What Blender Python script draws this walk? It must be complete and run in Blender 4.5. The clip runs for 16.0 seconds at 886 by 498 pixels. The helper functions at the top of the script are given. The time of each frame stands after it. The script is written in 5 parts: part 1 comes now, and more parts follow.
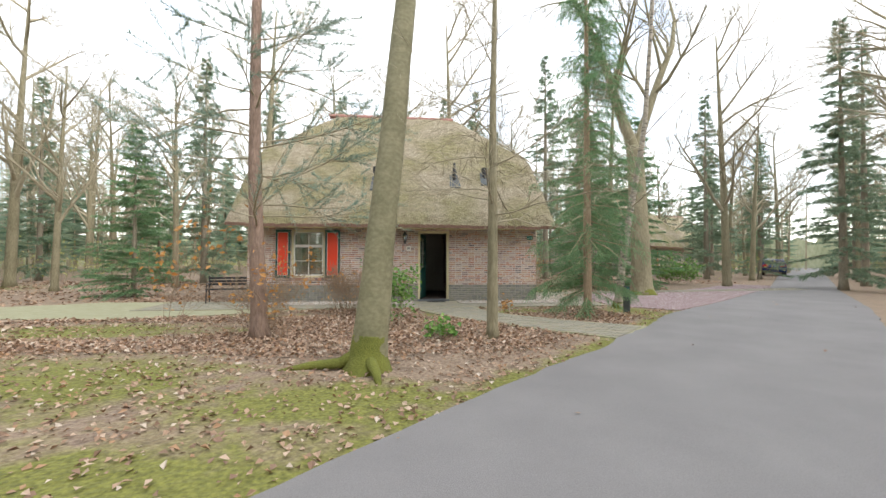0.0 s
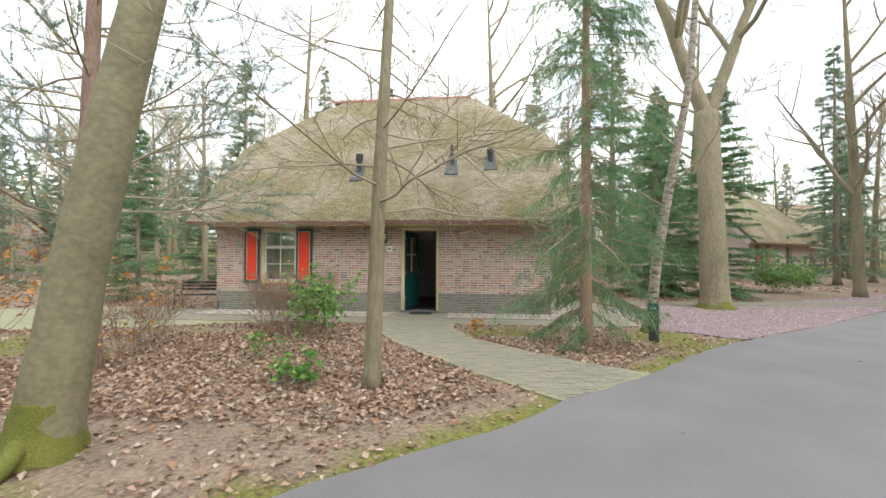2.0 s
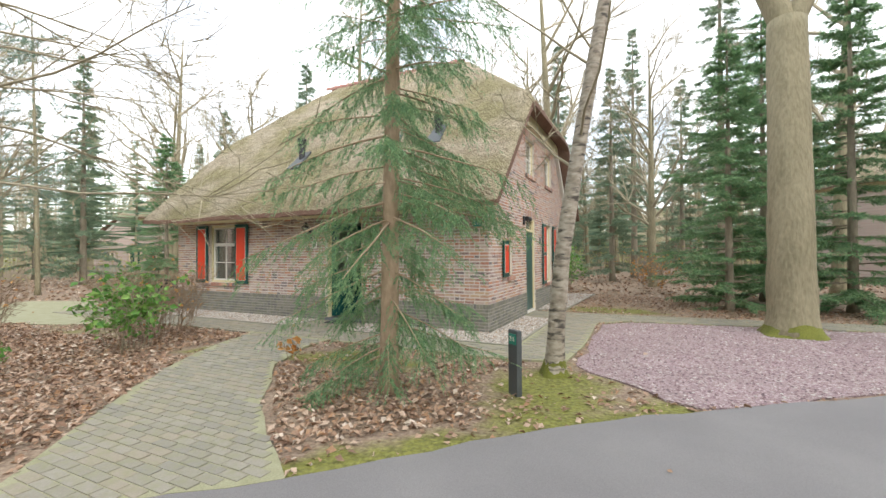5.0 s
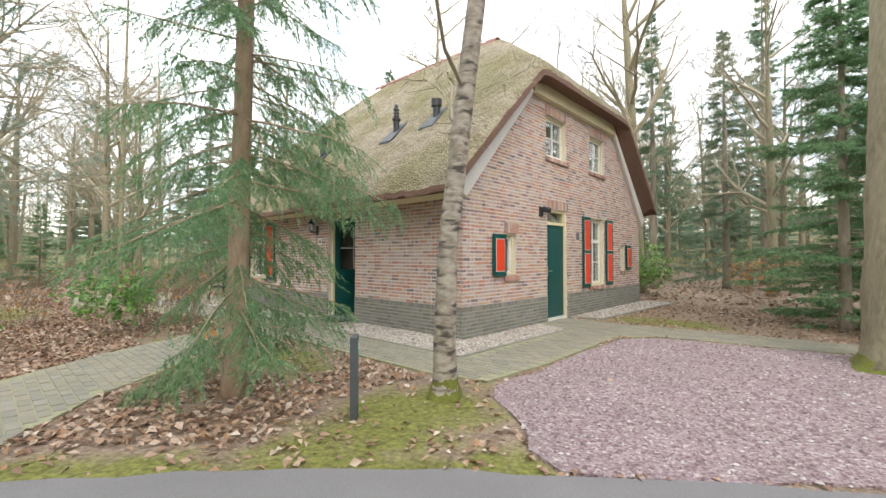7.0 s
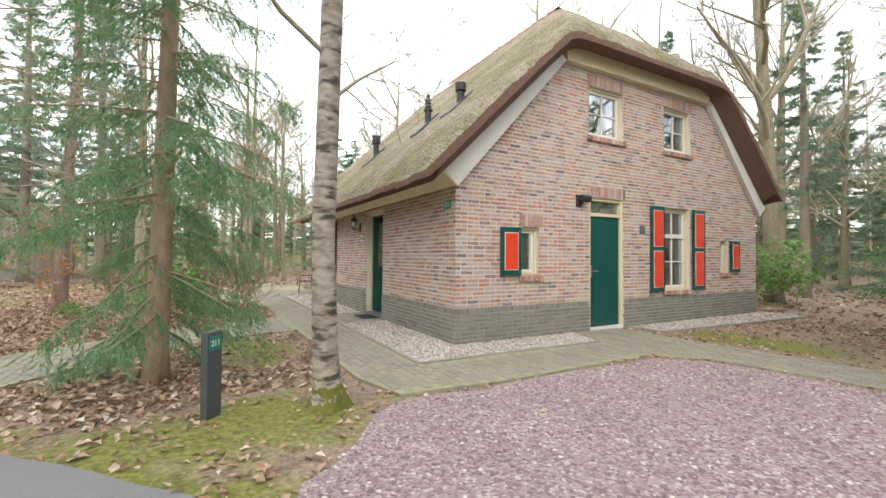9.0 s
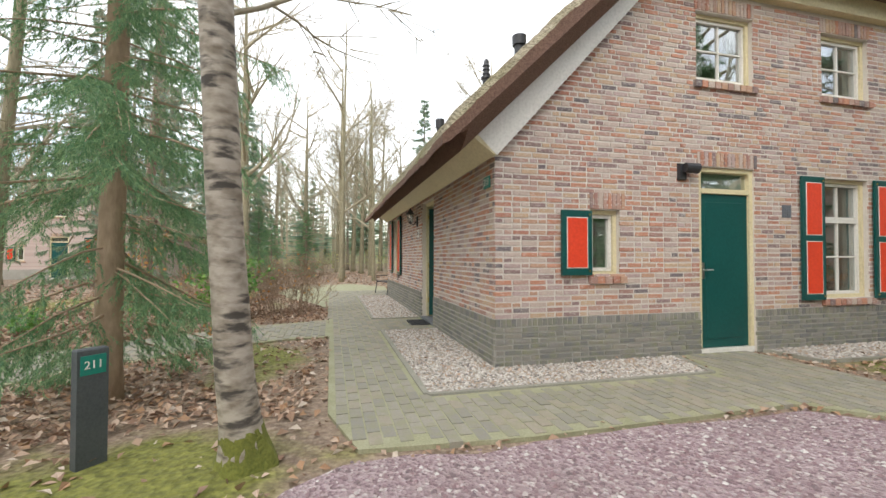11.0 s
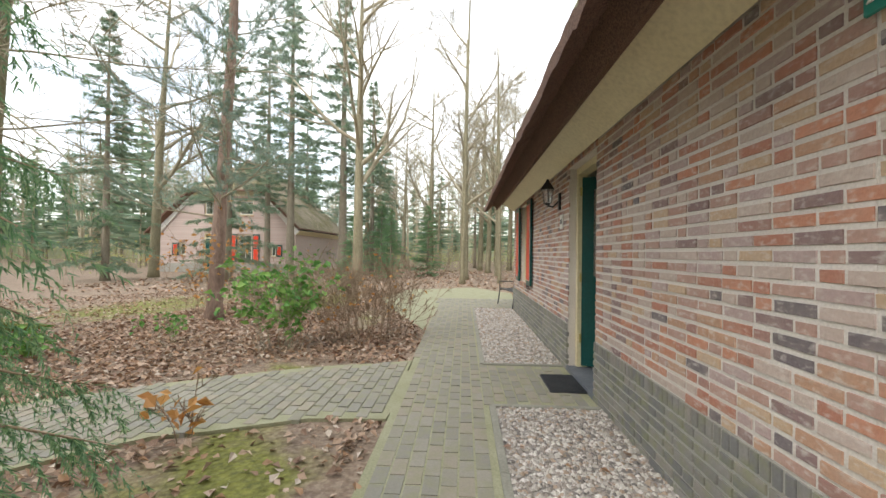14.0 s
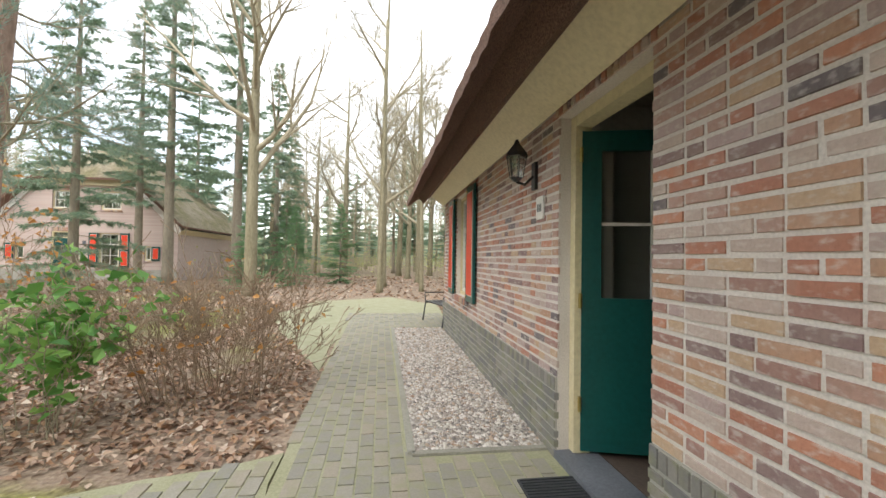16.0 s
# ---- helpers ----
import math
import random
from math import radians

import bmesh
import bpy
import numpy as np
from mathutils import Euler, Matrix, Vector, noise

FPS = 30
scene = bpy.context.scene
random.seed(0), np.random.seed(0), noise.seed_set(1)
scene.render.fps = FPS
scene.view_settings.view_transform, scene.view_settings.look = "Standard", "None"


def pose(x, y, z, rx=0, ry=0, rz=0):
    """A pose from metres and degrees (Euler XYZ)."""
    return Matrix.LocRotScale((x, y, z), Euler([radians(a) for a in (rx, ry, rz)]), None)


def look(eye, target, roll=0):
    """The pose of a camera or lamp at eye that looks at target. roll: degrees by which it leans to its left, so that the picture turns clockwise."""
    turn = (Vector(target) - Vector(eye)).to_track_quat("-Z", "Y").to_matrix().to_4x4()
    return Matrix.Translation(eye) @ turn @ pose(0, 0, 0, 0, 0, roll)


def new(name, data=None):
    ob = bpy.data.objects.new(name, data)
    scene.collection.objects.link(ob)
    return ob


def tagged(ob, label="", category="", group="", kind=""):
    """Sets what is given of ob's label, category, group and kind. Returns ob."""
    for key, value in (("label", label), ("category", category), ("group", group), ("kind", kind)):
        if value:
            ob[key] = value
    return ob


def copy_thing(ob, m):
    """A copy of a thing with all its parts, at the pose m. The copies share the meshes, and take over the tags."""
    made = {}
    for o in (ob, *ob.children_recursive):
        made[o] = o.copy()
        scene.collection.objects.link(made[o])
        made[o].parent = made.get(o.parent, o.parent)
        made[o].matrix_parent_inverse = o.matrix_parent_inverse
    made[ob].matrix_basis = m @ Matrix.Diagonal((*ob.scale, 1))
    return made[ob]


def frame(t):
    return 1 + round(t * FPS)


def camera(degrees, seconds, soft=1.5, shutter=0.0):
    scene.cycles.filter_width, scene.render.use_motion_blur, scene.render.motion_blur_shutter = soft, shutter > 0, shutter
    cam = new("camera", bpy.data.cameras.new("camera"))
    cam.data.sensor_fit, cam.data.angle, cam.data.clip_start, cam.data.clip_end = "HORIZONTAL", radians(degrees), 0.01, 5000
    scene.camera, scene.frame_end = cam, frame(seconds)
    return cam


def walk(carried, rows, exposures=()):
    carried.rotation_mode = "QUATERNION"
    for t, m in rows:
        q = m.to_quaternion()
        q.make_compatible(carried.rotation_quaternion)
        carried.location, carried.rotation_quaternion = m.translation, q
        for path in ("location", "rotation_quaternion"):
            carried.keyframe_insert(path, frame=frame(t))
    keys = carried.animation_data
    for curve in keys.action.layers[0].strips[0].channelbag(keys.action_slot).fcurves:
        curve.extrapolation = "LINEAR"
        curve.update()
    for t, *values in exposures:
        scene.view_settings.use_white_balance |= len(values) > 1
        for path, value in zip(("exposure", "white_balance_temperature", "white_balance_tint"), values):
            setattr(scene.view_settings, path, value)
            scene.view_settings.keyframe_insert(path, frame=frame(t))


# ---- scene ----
cam = camera(91.9, 16.0)
PATH = [
    (0, (-4.871, -14.483, 1.445), (-4.649, -12.496, 1.489), 0.2),
    (0.5, (-4.115, -13.828, 1.479), (-3.966, -11.834, 1.522), 0.1),
    (1, (-3.283, -13.083, 1.526), (-3.243, -11.084, 1.566), 0.1),
    (1.5, (-2.444, -12.48, 1.561), (-2.533, -10.482, 1.597), -0.0),
    (2, (-1.624, -11.844, 1.586), (-1.841, -9.856, 1.619), 0.1),
    (2.5, (-0.78, -11.226, 1.583), (-1.098, -9.252, 1.616), -0.2),
    (3, (0.052, -10.58, 1.549), (-0.349, -8.621, 1.585), -0.1),
    (3.5, (0.798, -9.936, 1.544), (0.316, -7.995, 1.58), -0.0),
    (4, (1.614, -9.262, 1.578), (1.024, -7.351, 1.606), -0.2),
    (4.2, (1.911, -9.007, 1.585), (1.26, -7.116, 1.612), -0.2),
    (6.3, (4.011, -6.421, 1.438), (2.837, -4.803, 1.471), -0.3),
    (6.5, (4.2, -6.199, 1.413), (2.974, -4.619, 1.452), -0.2),
    (7, (4.671, -5.59, 1.394), (3.321, -4.116, 1.435), 0.0),
    (7.5, (5.079, -5.012, 1.366), (3.618, -3.647, 1.409), -0.1),
    (8, (5.377, -4.427, 1.348), (3.808, -3.188, 1.391), -0.0),
    (8.5, (5.547, -3.903, 1.335), (3.874, -2.808, 1.377), 0.3),
    (9, (5.624, -3.347, 1.341), (3.877, -2.374, 1.379), 0.4),
    (9.2, (5.61, -3.156, 1.345), (3.842, -2.221, 1.38), 0.6),
    (11.3, (4.377, -1.661, 1.24), (2.417, -1.263, 1.284), 0.2),
    (11.5, (4.189, -1.557, 1.225), (2.216, -1.237, 1.271), 0.4),
    (12, (3.597, -1.361, 1.218), (1.603, -1.209, 1.263), 0.3),
    (12.5, (2.986, -1.211, 1.23), (0.987, -1.176, 1.279), 0.2),
    (13, (2.329, -1.149, 1.258), (0.331, -1.21, 1.308), -0.2),
    (13.5, (1.683, -1.123, 1.314), (-0.314, -1.233, 1.343), 0.1),
    (14, (1.053, -1.242, 1.361), (-0.944, -1.34, 1.382), 0.7),
    (14.5, (0.495, -1.248, 1.366), (-1.503, -1.354, 1.406), 0.6),
    (15, (-0.105, -1.25, 1.366), (-2.105, -1.344, 1.404), 0.7),
    (15.5, (-0.664, -1.212, 1.366), (-2.664, -1.222, 1.403), 0.7),
    (16, (-1.231, -1.231, 1.371), (-3.209, -0.949, 1.417), 0.9),
]
walk(cam, [(t, look(eye, target, roll)) for t, eye, target, roll in PATH],
     [(0, 1.50), (3, 1.61), (7, 1.64), (9, 1.65), (11.5, 1.50), (13.5, 1.54), (15.5, 1.74), (16, 1.76)])

# ---- light ----
world = bpy.data.worlds.new("overcast_sky")
scene.world = world
world.use_nodes = True
wn, wl = world.node_tree.nodes, world.node_tree.links
wn.clear()
sky = wn.new("ShaderNodeTexSky")
sky.sky_type, sky.sun_disc = "NISHITA", False
SUN_UP, SUN_TURN = 38.0, 128.0
sky.sun_elevation, sky.sun_rotation = radians(SUN_UP), radians(SUN_TURN)
bg_clear, bg_cloud, add = wn.new("ShaderNodeBackground"), wn.new("ShaderNodeBackground"), wn.new("ShaderNodeAddShader")
bg_clear.inputs["Strength"].default_value = 0.05
coord, clouds, ramp = wn.new("ShaderNodeTexCoord"), wn.new("ShaderNodeTexNoise"), wn.new("ShaderNodeValToRGB")
clouds.inputs["Scale"].default_value, clouds.inputs["Detail"].default_value = 3.0, 6.0
ramp.color_ramp.elements[0].position, ramp.color_ramp.elements[0].color = 0.36, (0.52, 0.565, 0.63, 1)
ramp.color_ramp.elements[1].position, ramp.color_ramp.elements[1].color = 0.50, (1.0, 0.975, 0.90, 1)
bg_cloud.inputs["Strength"].default_value = 0.60
wout = wn.new("ShaderNodeOutputWorld")
wl.new(sky.outputs[0], bg_clear.inputs["Color"])
wl.new(coord.outputs["Generated"], clouds.inputs["Vector"])
wl.new(clouds.outputs["Fac"], ramp.inputs["Fac"])
wl.new(ramp.outputs["Color"], bg_cloud.inputs["Color"])
wl.new(bg_clear.outputs[0], add.inputs[0])
wl.new(bg_cloud.outputs[0], add.inputs[1])
wl.new(add.outputs[0], wout.inputs["Surface"])
sun = new("sun", bpy.data.lights.new("sun", "SUN"))
sun.data.energy, sun.data.angle, sun.data.color = 0.75, radians(40), (1.0, 0.97, 0.92)
su, st = radians(SUN_UP), radians(SUN_TURN)
sun.matrix_world = look((0, 0, 30), (-30 * math.sin(st) * math.cos(su), -30 * math.cos(st) * math.cos(su), 30 - 30 * math.sin(su)))


# ---- materials ----
def nodes_of(name, rough=0.8, metal=0.0):
    m = bpy.data.materials.new(name)
    m.use_nodes = True
    nt = m.node_tree
    p = nt.nodes["Principled BSDF"]
    p.inputs["Roughness"].default_value, p.inputs["Metallic"].default_value = rough, metal
    return m, nt, p


def tex(nt, scale, detail=4.0, stretch=(1, 1, 1), kind="ShaderNodeTexNoise", world_space=False):
    c, mp, n = nt.nodes.new("ShaderNodeTexCoord"), nt.nodes.new("ShaderNodeMapping"), nt.nodes.new(kind)
    mp.inputs["Scale"].default_value = stretch
    n.inputs["Scale"].default_value = scale
    if kind == "ShaderNodeTexNoise":
        n.inputs["Detail"].default_value = detail
    place_from = nt.nodes.new("ShaderNodeNewGeometry").outputs["Position"] if world_space else c.outputs["Object"]
    nt.links.new(place_from, mp.inputs["Vector"])
    nt.links.new(mp.outputs["Vector"], n.inputs["Vector"])
    return n.outputs[0]


def ramped(nt, fac, stops, constant=False):
    r = nt.nodes.new("ShaderNodeValToRGB")
    e = r.color_ramp.elements
    while len(e) < len(stops):
        e.new(0.5)
    for el, (pos, col) in zip(e, stops):
        el.position, el.color = pos, (*col, 1)
    if constant:
        r.color_ramp.interpolation = "CONSTANT"
    nt.links.new(fac, r.inputs["Fac"])
    return r.outputs["Color"]


def mixed(nt, fac, a, b, mode="MIX"):
    m = nt.nodes.new("ShaderNodeMix")
    m.data_type, m.blend_type = "RGBA", mode
    for sock, val in ((m.inputs[0], fac), (m.inputs[6], a), (m.inputs[7], b)):
        if isinstance(val, (int, float)):
            sock.default_value = val
        elif isinstance(val, tuple):
            sock.default_value = (*val, 1)
        else:
            nt.links.new(val, sock)
    return m.outputs[2]


def bumped(nt, p, height, strength=0.3, dist=0.01):
    b = nt.nodes.new("ShaderNodeBump")
    b.inputs["Strength"].default_value, b.inputs["Distance"].default_value = strength, dist
    nt.links.new(height, b.inputs["Height"])
    nt.links.new(b.outputs["Normal"], p.inputs["Normal"])


def surface(name, dark, light, scale=6.0, fine=60.0, rough=0.8, bump=0.3, dist=0.006, stretch=(1, 1, 1), metal=0.0, lo=0.3, hi=0.7):
    """A material that wanders between two colours at a coarse and a fine scale."""
    m, nt, p = nodes_of(name, rough, metal)
    a, b = tex(nt, scale, 5, stretch), tex(nt, fine, 3, stretch)
    mean = tuple((x + y) / 2 for x, y in zip(dark, light))
    col = ramped(nt, a, [(lo, dark), (hi, light)])
    col2 = ramped(nt, b, [(lo, tuple(x * 0.8 for x in dark)), (0.5, mean), (hi, tuple(min(1, x * 1.12) for x in light))])
    nt.links.new(mixed(nt, 0.4, col, col2), p.inputs["Base Color"])
    bumped(nt, p, b, bump, dist)
    return m


def tinted(name, stops, joined, rough=0.85, fine=70.0, bump=0.5, dist=0.004, dirt=0.35, dirtcol=(0.2, 0.2, 0.15), bloom=0.0):
    """Pieces of many colours: by object, or by island in a joined mesh."""
    m, nt, p = nodes_of(name, rough)
    if joined:
        r = nt.nodes.new("ShaderNodeNewGeometry").outputs["Random Per Island"]
    else:
        r = nt.nodes.new("ShaderNodeObjectInfo").outputs["Random"]
    base = ramped(nt, r, stops, True)
    f = tex(nt, fine, 4, world_space=True)
    g = tex(nt, 9.0, 3, world_space=True)
    col = mixed(nt, 0.45, base, ramped(nt, f, [(0.3, (0.35, 0.33, 0.32)), (0.7, (1.0, 0.98, 0.95))]), "MULTIPLY")
    col = mixed(nt, 0.5, base, col)
    if bloom:
        h = tex(nt, 20.0, 6, (1, 1, 2.0), world_space=True)
        col = mixed(nt, ramped(nt, h, [(0.52, (0, 0, 0)), (0.70, (bloom, bloom, bloom))]), col, (0.66, 0.60, 0.54))
    dm = nt.nodes.new("ShaderNodeMath")
    dm.operation = "MULTIPLY"
    dm.inputs[1].default_value = dirt
    rr = ramped(nt, g, [(0.45, (0, 0, 0)), (0.7, (1, 1, 1))])
    nt.links.new(rr, dm.inputs[0])
    nt.links.new(mixed(nt, dm.outputs[0], col, dirtcol), p.inputs["Base Color"])
    bumped(nt, p, f, bump, dist)
    return m


BRICKS = [(0.0, (0.46, 0.29, 0.235)), (0.13, (0.50, 0.30, 0.20)), (0.25, (0.54, 0.43, 0.37)), (0.40, (0.45, 0.205, 0.14)), (0.50, (0.47, 0.35, 0.325)),
          (0.60, (0.54, 0.25, 0.16)), (0.69, (0.27, 0.18, 0.17)), (0.77, (0.37, 0.21, 0.175)), (0.86, (0.18, 0.15, 0.155)), (0.90, (0.55, 0.39, 0.26))]
DARKS = [(0.0, (0.23, 0.22, 0.20)), (0.3, (0.28, 0.265, 0.24)), (0.6, (0.20, 0.195, 0.19)), (0.85, (0.30, 0.275, 0.24))]
PAVERS = [(0.0, (0.30, 0.28, 0.225)), (0.3, (0.33, 0.305, 0.25)), (0.55, (0.275, 0.26, 0.22)), (0.8, (0.34, 0.30, 0.235))]
GRAVEL = [(0.0, (0.46, 0.42, 0.37)), (0.25, (0.60, 0.56, 0.50)), (0.45, (0.34, 0.29, 0.25)), (0.62, (0.70, 0.66, 0.61)), (0.74, (0.42, 0.32, 0.24)), (0.88, (0.20, 0.18, 0.165))]
LITTER = [(0.0, (0.36, 0.23, 0.15)), (0.2, (0.47, 0.32, 0.22)), (0.4, (0.27, 0.165, 0.11)), (0.6, (0.55, 0.41, 0.31)), (0.8, (0.42, 0.25, 0.14)), (0.93, (0.64, 0.54, 0.44))]
M = {
    "brick": tinted("brick_face", BRICKS, False, dirt=0.22, dirtcol=(0.50, 0.42, 0.35), bloom=0.5, dist=0.006),
    "bricks": tinted("brick_faces", BRICKS, True, dirt=0.25, dirtcol=(0.50, 0.43, 0.37), bloom=0.55, dist=0.006),
    "plinth": tinted("plinth_brick", DARKS, True, dirt=0.7, dirtcol=(0.24, 0.245, 0.14)),
    "plinth_one": tinted("plinth_brick_single", DARKS, False, dirt=0.7, dirtcol=(0.24, 0.245, 0.14)),
    "paver": tinted("paver", PAVERS, False, dirt=0.6, dirtcol=(0.26, 0.26, 0.15)),
    "pavers": tinted("pavers", PAVERS, True, dirt=0.6, dirtcol=(0.26, 0.26, 0.15)),
    "gravel": tinted("white_gravel", GRAVEL, True, dirt=0.15, dist=0.001),
    "litter": tinted("dead_leaf", LITTER, True, rough=0.7, dirt=0.1, dist=0.001),
    "orange_leaf": tinted("beech_leaf", [(0, (0.55, 0.24, 0.06)), (0.5, (0.62, 0.33, 0.12)), (0.8, (0.42, 0.18, 0.07))], True, rough=0.6, dirt=0.0, dist=0.001),
    "needles": tinted("fir_needles", [(0, (0.12, 0.235, 0.13)), (0.4, (0.17, 0.31, 0.16)), (0.8, (0.26, 0.40, 0.21))], True, rough=0.6, dirt=0.0, dist=0.001),
    "blue_needles": tinted("pine_needles", [(0, (0.12, 0.17, 0.13)), (0.5, (0.15, 0.21, 0.16)), (0.8, (0.19, 0.24, 0.18))], True, rough=0.6, dirt=0.0, dist=0.001),
    "far_needles": tinted("far_needles", [(0, (0.20, 0.27, 0.20)), (0.5, (0.27, 0.33, 0.24)), (0.8, (0.35, 0.38, 0.28))], True, rough=0.7, dirt=0.0, dist=0.001),
    "green_leaf": tinted("evergreen_leaf", [(0, (0.07, 0.16, 0.04)), (0.5, (0.12, 0.24, 0.06)), (0.8, (0.2, 0.32, 0.1))], True, rough=0.35, dirt=0.0, dist=0.001),
    "mortar": surface("mortar", (0.58, 0.53, 0.48), (0.72, 0.67, 0.61), 3, 90, 0.95),
    "plinth_mortar": surface("plinth_mortar", (0.32, 0.31, 0.27), (0.42, 0.40, 0.35), 3, 90, 0.95),
    "asphalt": surface("asphalt", (0.185, 0.176, 0.178), (0.245, 0.234, 0.232), 0.9, 110, 0.92, 0.7, 0.005),
    "red_gravel": surface("red_gravel_bed", (0.27, 0.185, 0.19), (0.40, 0.29, 0.29), 1.2, 45, 0.95, 0.9, 0.012),
    "gravel_bed": surface("gravel_bed", (0.30, 0.27, 0.24), (0.5, 0.46, 0.42), 8, 60, 0.95, 0.9, 0.01),
    "concrete": surface("concrete_edging", (0.24, 0.235, 0.19), (0.34, 0.325, 0.27), 4, 60, 0.9),
    "sand": surface("joint_sand", (0.27, 0.27, 0.15), (0.38, 0.365, 0.25), 4, 60, 0.95),
    "cream": surface("cream_paint", (0.64, 0.56, 0.34), (0.73, 0.65, 0.42), 2, 30, 0.45, 0.05, 0.002),
    "white": surface("white_paint", (0.70, 0.68, 0.62), (0.78, 0.76, 0.71), 2, 30, 0.45, 0.05, 0.002),
    "green": surface("dark_green_paint", (0.004, 0.066, 0.060), (0.008, 0.088, 0.08), 2, 30, 0.3, 0.05, 0.002),
    "red": surface("orange_red_paint", (0.70, 0.055, 0.02), (0.80, 0.075, 0.03), 2, 30, 0.35, 0.05, 0.002),
    "black": surface("black_metal", (0.02, 0.02, 0.023), (0.04, 0.04, 0.045), 5, 80, 0.4, 0.1, 0.002),
    "dark_grey": surface("dark_grey_plastic", (0.06, 0.07, 0.075), (0.09, 0.10, 0.105), 5, 80, 0.5, 0.1, 0.002),
    "metal": surface("brushed_metal", (0.5, 0.5, 0.5), (0.62, 0.62, 0.62), 8, 90, 0.3, 0.05, 0.001, metal=1.0),
    "brass": surface("brass", (0.55, 0.42, 0.15), (0.65, 0.5, 0.2), 8, 90, 0.35, 0.05, 0.001, metal=1.0),
    "sandstone": surface("stone_sill", (0.30, 0.25, 0.20), (0.42, 0.34, 0.28), 6, 60, 0.85),
    "bluestone": surface("bluestone", (0.11, 0.12, 0.14), (0.17, 0.18, 0.20), 6, 60, 0.6),
    "ridge": surface("ridge_tile", (0.28, 0.13, 0.10), (0.40, 0.22, 0.18), 5, 40, 0.8),
    "rubber": surface("rubber", (0.025, 0.028, 0.032), (0.045, 0.048, 0.052), 20, 90, 0.7),
    "plaster": surface("interior_plaster", (0.5, 0.47, 0.42), (0.58, 0.55, 0.5), 2, 30, 0.9),
    "floorboards": surface("interior_floor", (0.10, 0.075, 0.06), (0.15, 0.11, 0.085), 3, 40, 0.5),
    "curtain": surface("curtain", (0.60, 0.58, 0.54), (0.75, 0.73, 0.69), 5, 60, 0.9, stretch=(1, 1, 0.1)),
    "bark": surface("grey_bark", (0.18, 0.16, 0.095), (0.33, 0.29, 0.19), 3, 22, 0.9, 0.9, 0.03, (1, 1, 0.3)),
    "bark_smooth": surface("hornbeam_bark", (0.15, 0.14, 0.075), (0.29, 0.265, 0.165), 2.2, 16, 0.85, 0.35, 0.008, (1, 1, 1.3)),
    "bark_pine": surface("pine_bark", (0.19, 0.13, 0.10), (0.38, 0.27, 0.21), 5, 26, 0.95, 1.0, 0.03, (1, 1, 0.35)),
    "bark_fir": surface("fir_bark", (0.30, 0.215, 0.14), (0.48, 0.36, 0.25), 4, 24, 0.9, 0.7, 0.02, (1, 1, 0.4)),
    "bark_dark": surface("dark_bark", (0.20, 0.17, 0.125), (0.33, 0.285, 0.215), 3, 20, 0.95, 0.8, 0.02, (1, 1, 0.3)),
    "twig": surface("twigs", (0.28, 0.245, 0.165), (0.44, 0.39, 0.28), 1, 20, 0.9, 0.2),
    "dry_stem": surface("dry_stems", (0.24, 0.17, 0.11), (0.38, 0.28, 0.19), 1, 20, 0.9, 0.2),
    "moss": surface("moss", (0.10, 0.115, 0.02), (0.22, 0.23, 0.045), 3, 50, 0.95, 0.9, 0.015),
    # pale on purpose: the haze of distance is put into this colour
    "backdrop": surface("far_woods_hazed", (0.30, 0.33, 0.20), (0.50, 0.52, 0.36), 0.5, 2.4, 1.0, 0.0, 0.0, (1, 1, 0.5)),
    "blue_paint": surface("car_paint", (0.015, 0.03, 0.11), (0.02, 0.04, 0.14), 1, 30, 0.2, 0.0, 0.0),
    "light_red": surface("tail_lamp", (0.4, 0.01, 0.01), (0.5, 0.02, 0.02), 5, 30, 0.2, 0.0, 0.0),
    "yellow": surface("yellow_plate", (0.75, 0.5, 0.03), (0.8, 0.55, 0.05), 5, 30, 0.4, 0.0, 0.0),
    "sign_green": surface("sign_green", (0.01, 0.20, 0.15), (0.015, 0.24, 0.18), 5, 30, 0.35, 0.0, 0.0),
}


def foliage(name, stops, through_light=0.45):
    """Leaves or needles that let part of the light through."""
    m, nt, p = nodes_of(name, 0.55)
    r = nt.nodes.new("ShaderNodeNewGeometry").outputs["Random Per Island"]
    col = ramped(nt, r, stops)
    col = mixed(nt, 0.3, col, ramped(nt, tex(nt, 1.3, 3), [(0.3, (0.6, 0.62, 0.6)), (0.7, (1.0, 1.0, 0.9))]), "MULTIPLY")
    nt.links.new(col, p.inputs["Base Color"])
    t, mx = nt.nodes.new("ShaderNodeBsdfTranslucent"), nt.nodes.new("ShaderNodeMixShader")
    nt.links.new(col, t.inputs["Color"])
    mx.inputs[0].default_value = through_light
    nt.links.new(p.outputs[0], mx.inputs[1])
    nt.links.new(t.outputs[0], mx.inputs[2])
    nt.links.new(mx.outputs[0], nt.nodes["Material Output"].inputs["Surface"])
    return m


M["needles"] = foliage("fir_needles", [(0, (0.12, 0.25, 0.13)), (0.5, (0.20, 0.36, 0.18)), (1, (0.36, 0.50, 0.25))])
M["blue_needles"] = foliage("pine_needles", [(0, (0.17, 0.26, 0.22)), (0.5, (0.25, 0.35, 0.28)), (1, (0.34, 0.42, 0.32))])
# greyer and paler than the fir needles: distance haze put into the colour
M["far_needles"] = foliage("far_needles", [(0, (0.17, 0.27, 0.19)), (0.5, (0.25, 0.35, 0.24)), (1, (0.37, 0.44, 0.29))])
M["orange_leaf"] = foliage("beech_leaf", [(0, (0.50, 0.22, 0.06)), (0.5, (0.65, 0.34, 0.11)), (1, (0.75, 0.42, 0.16))])
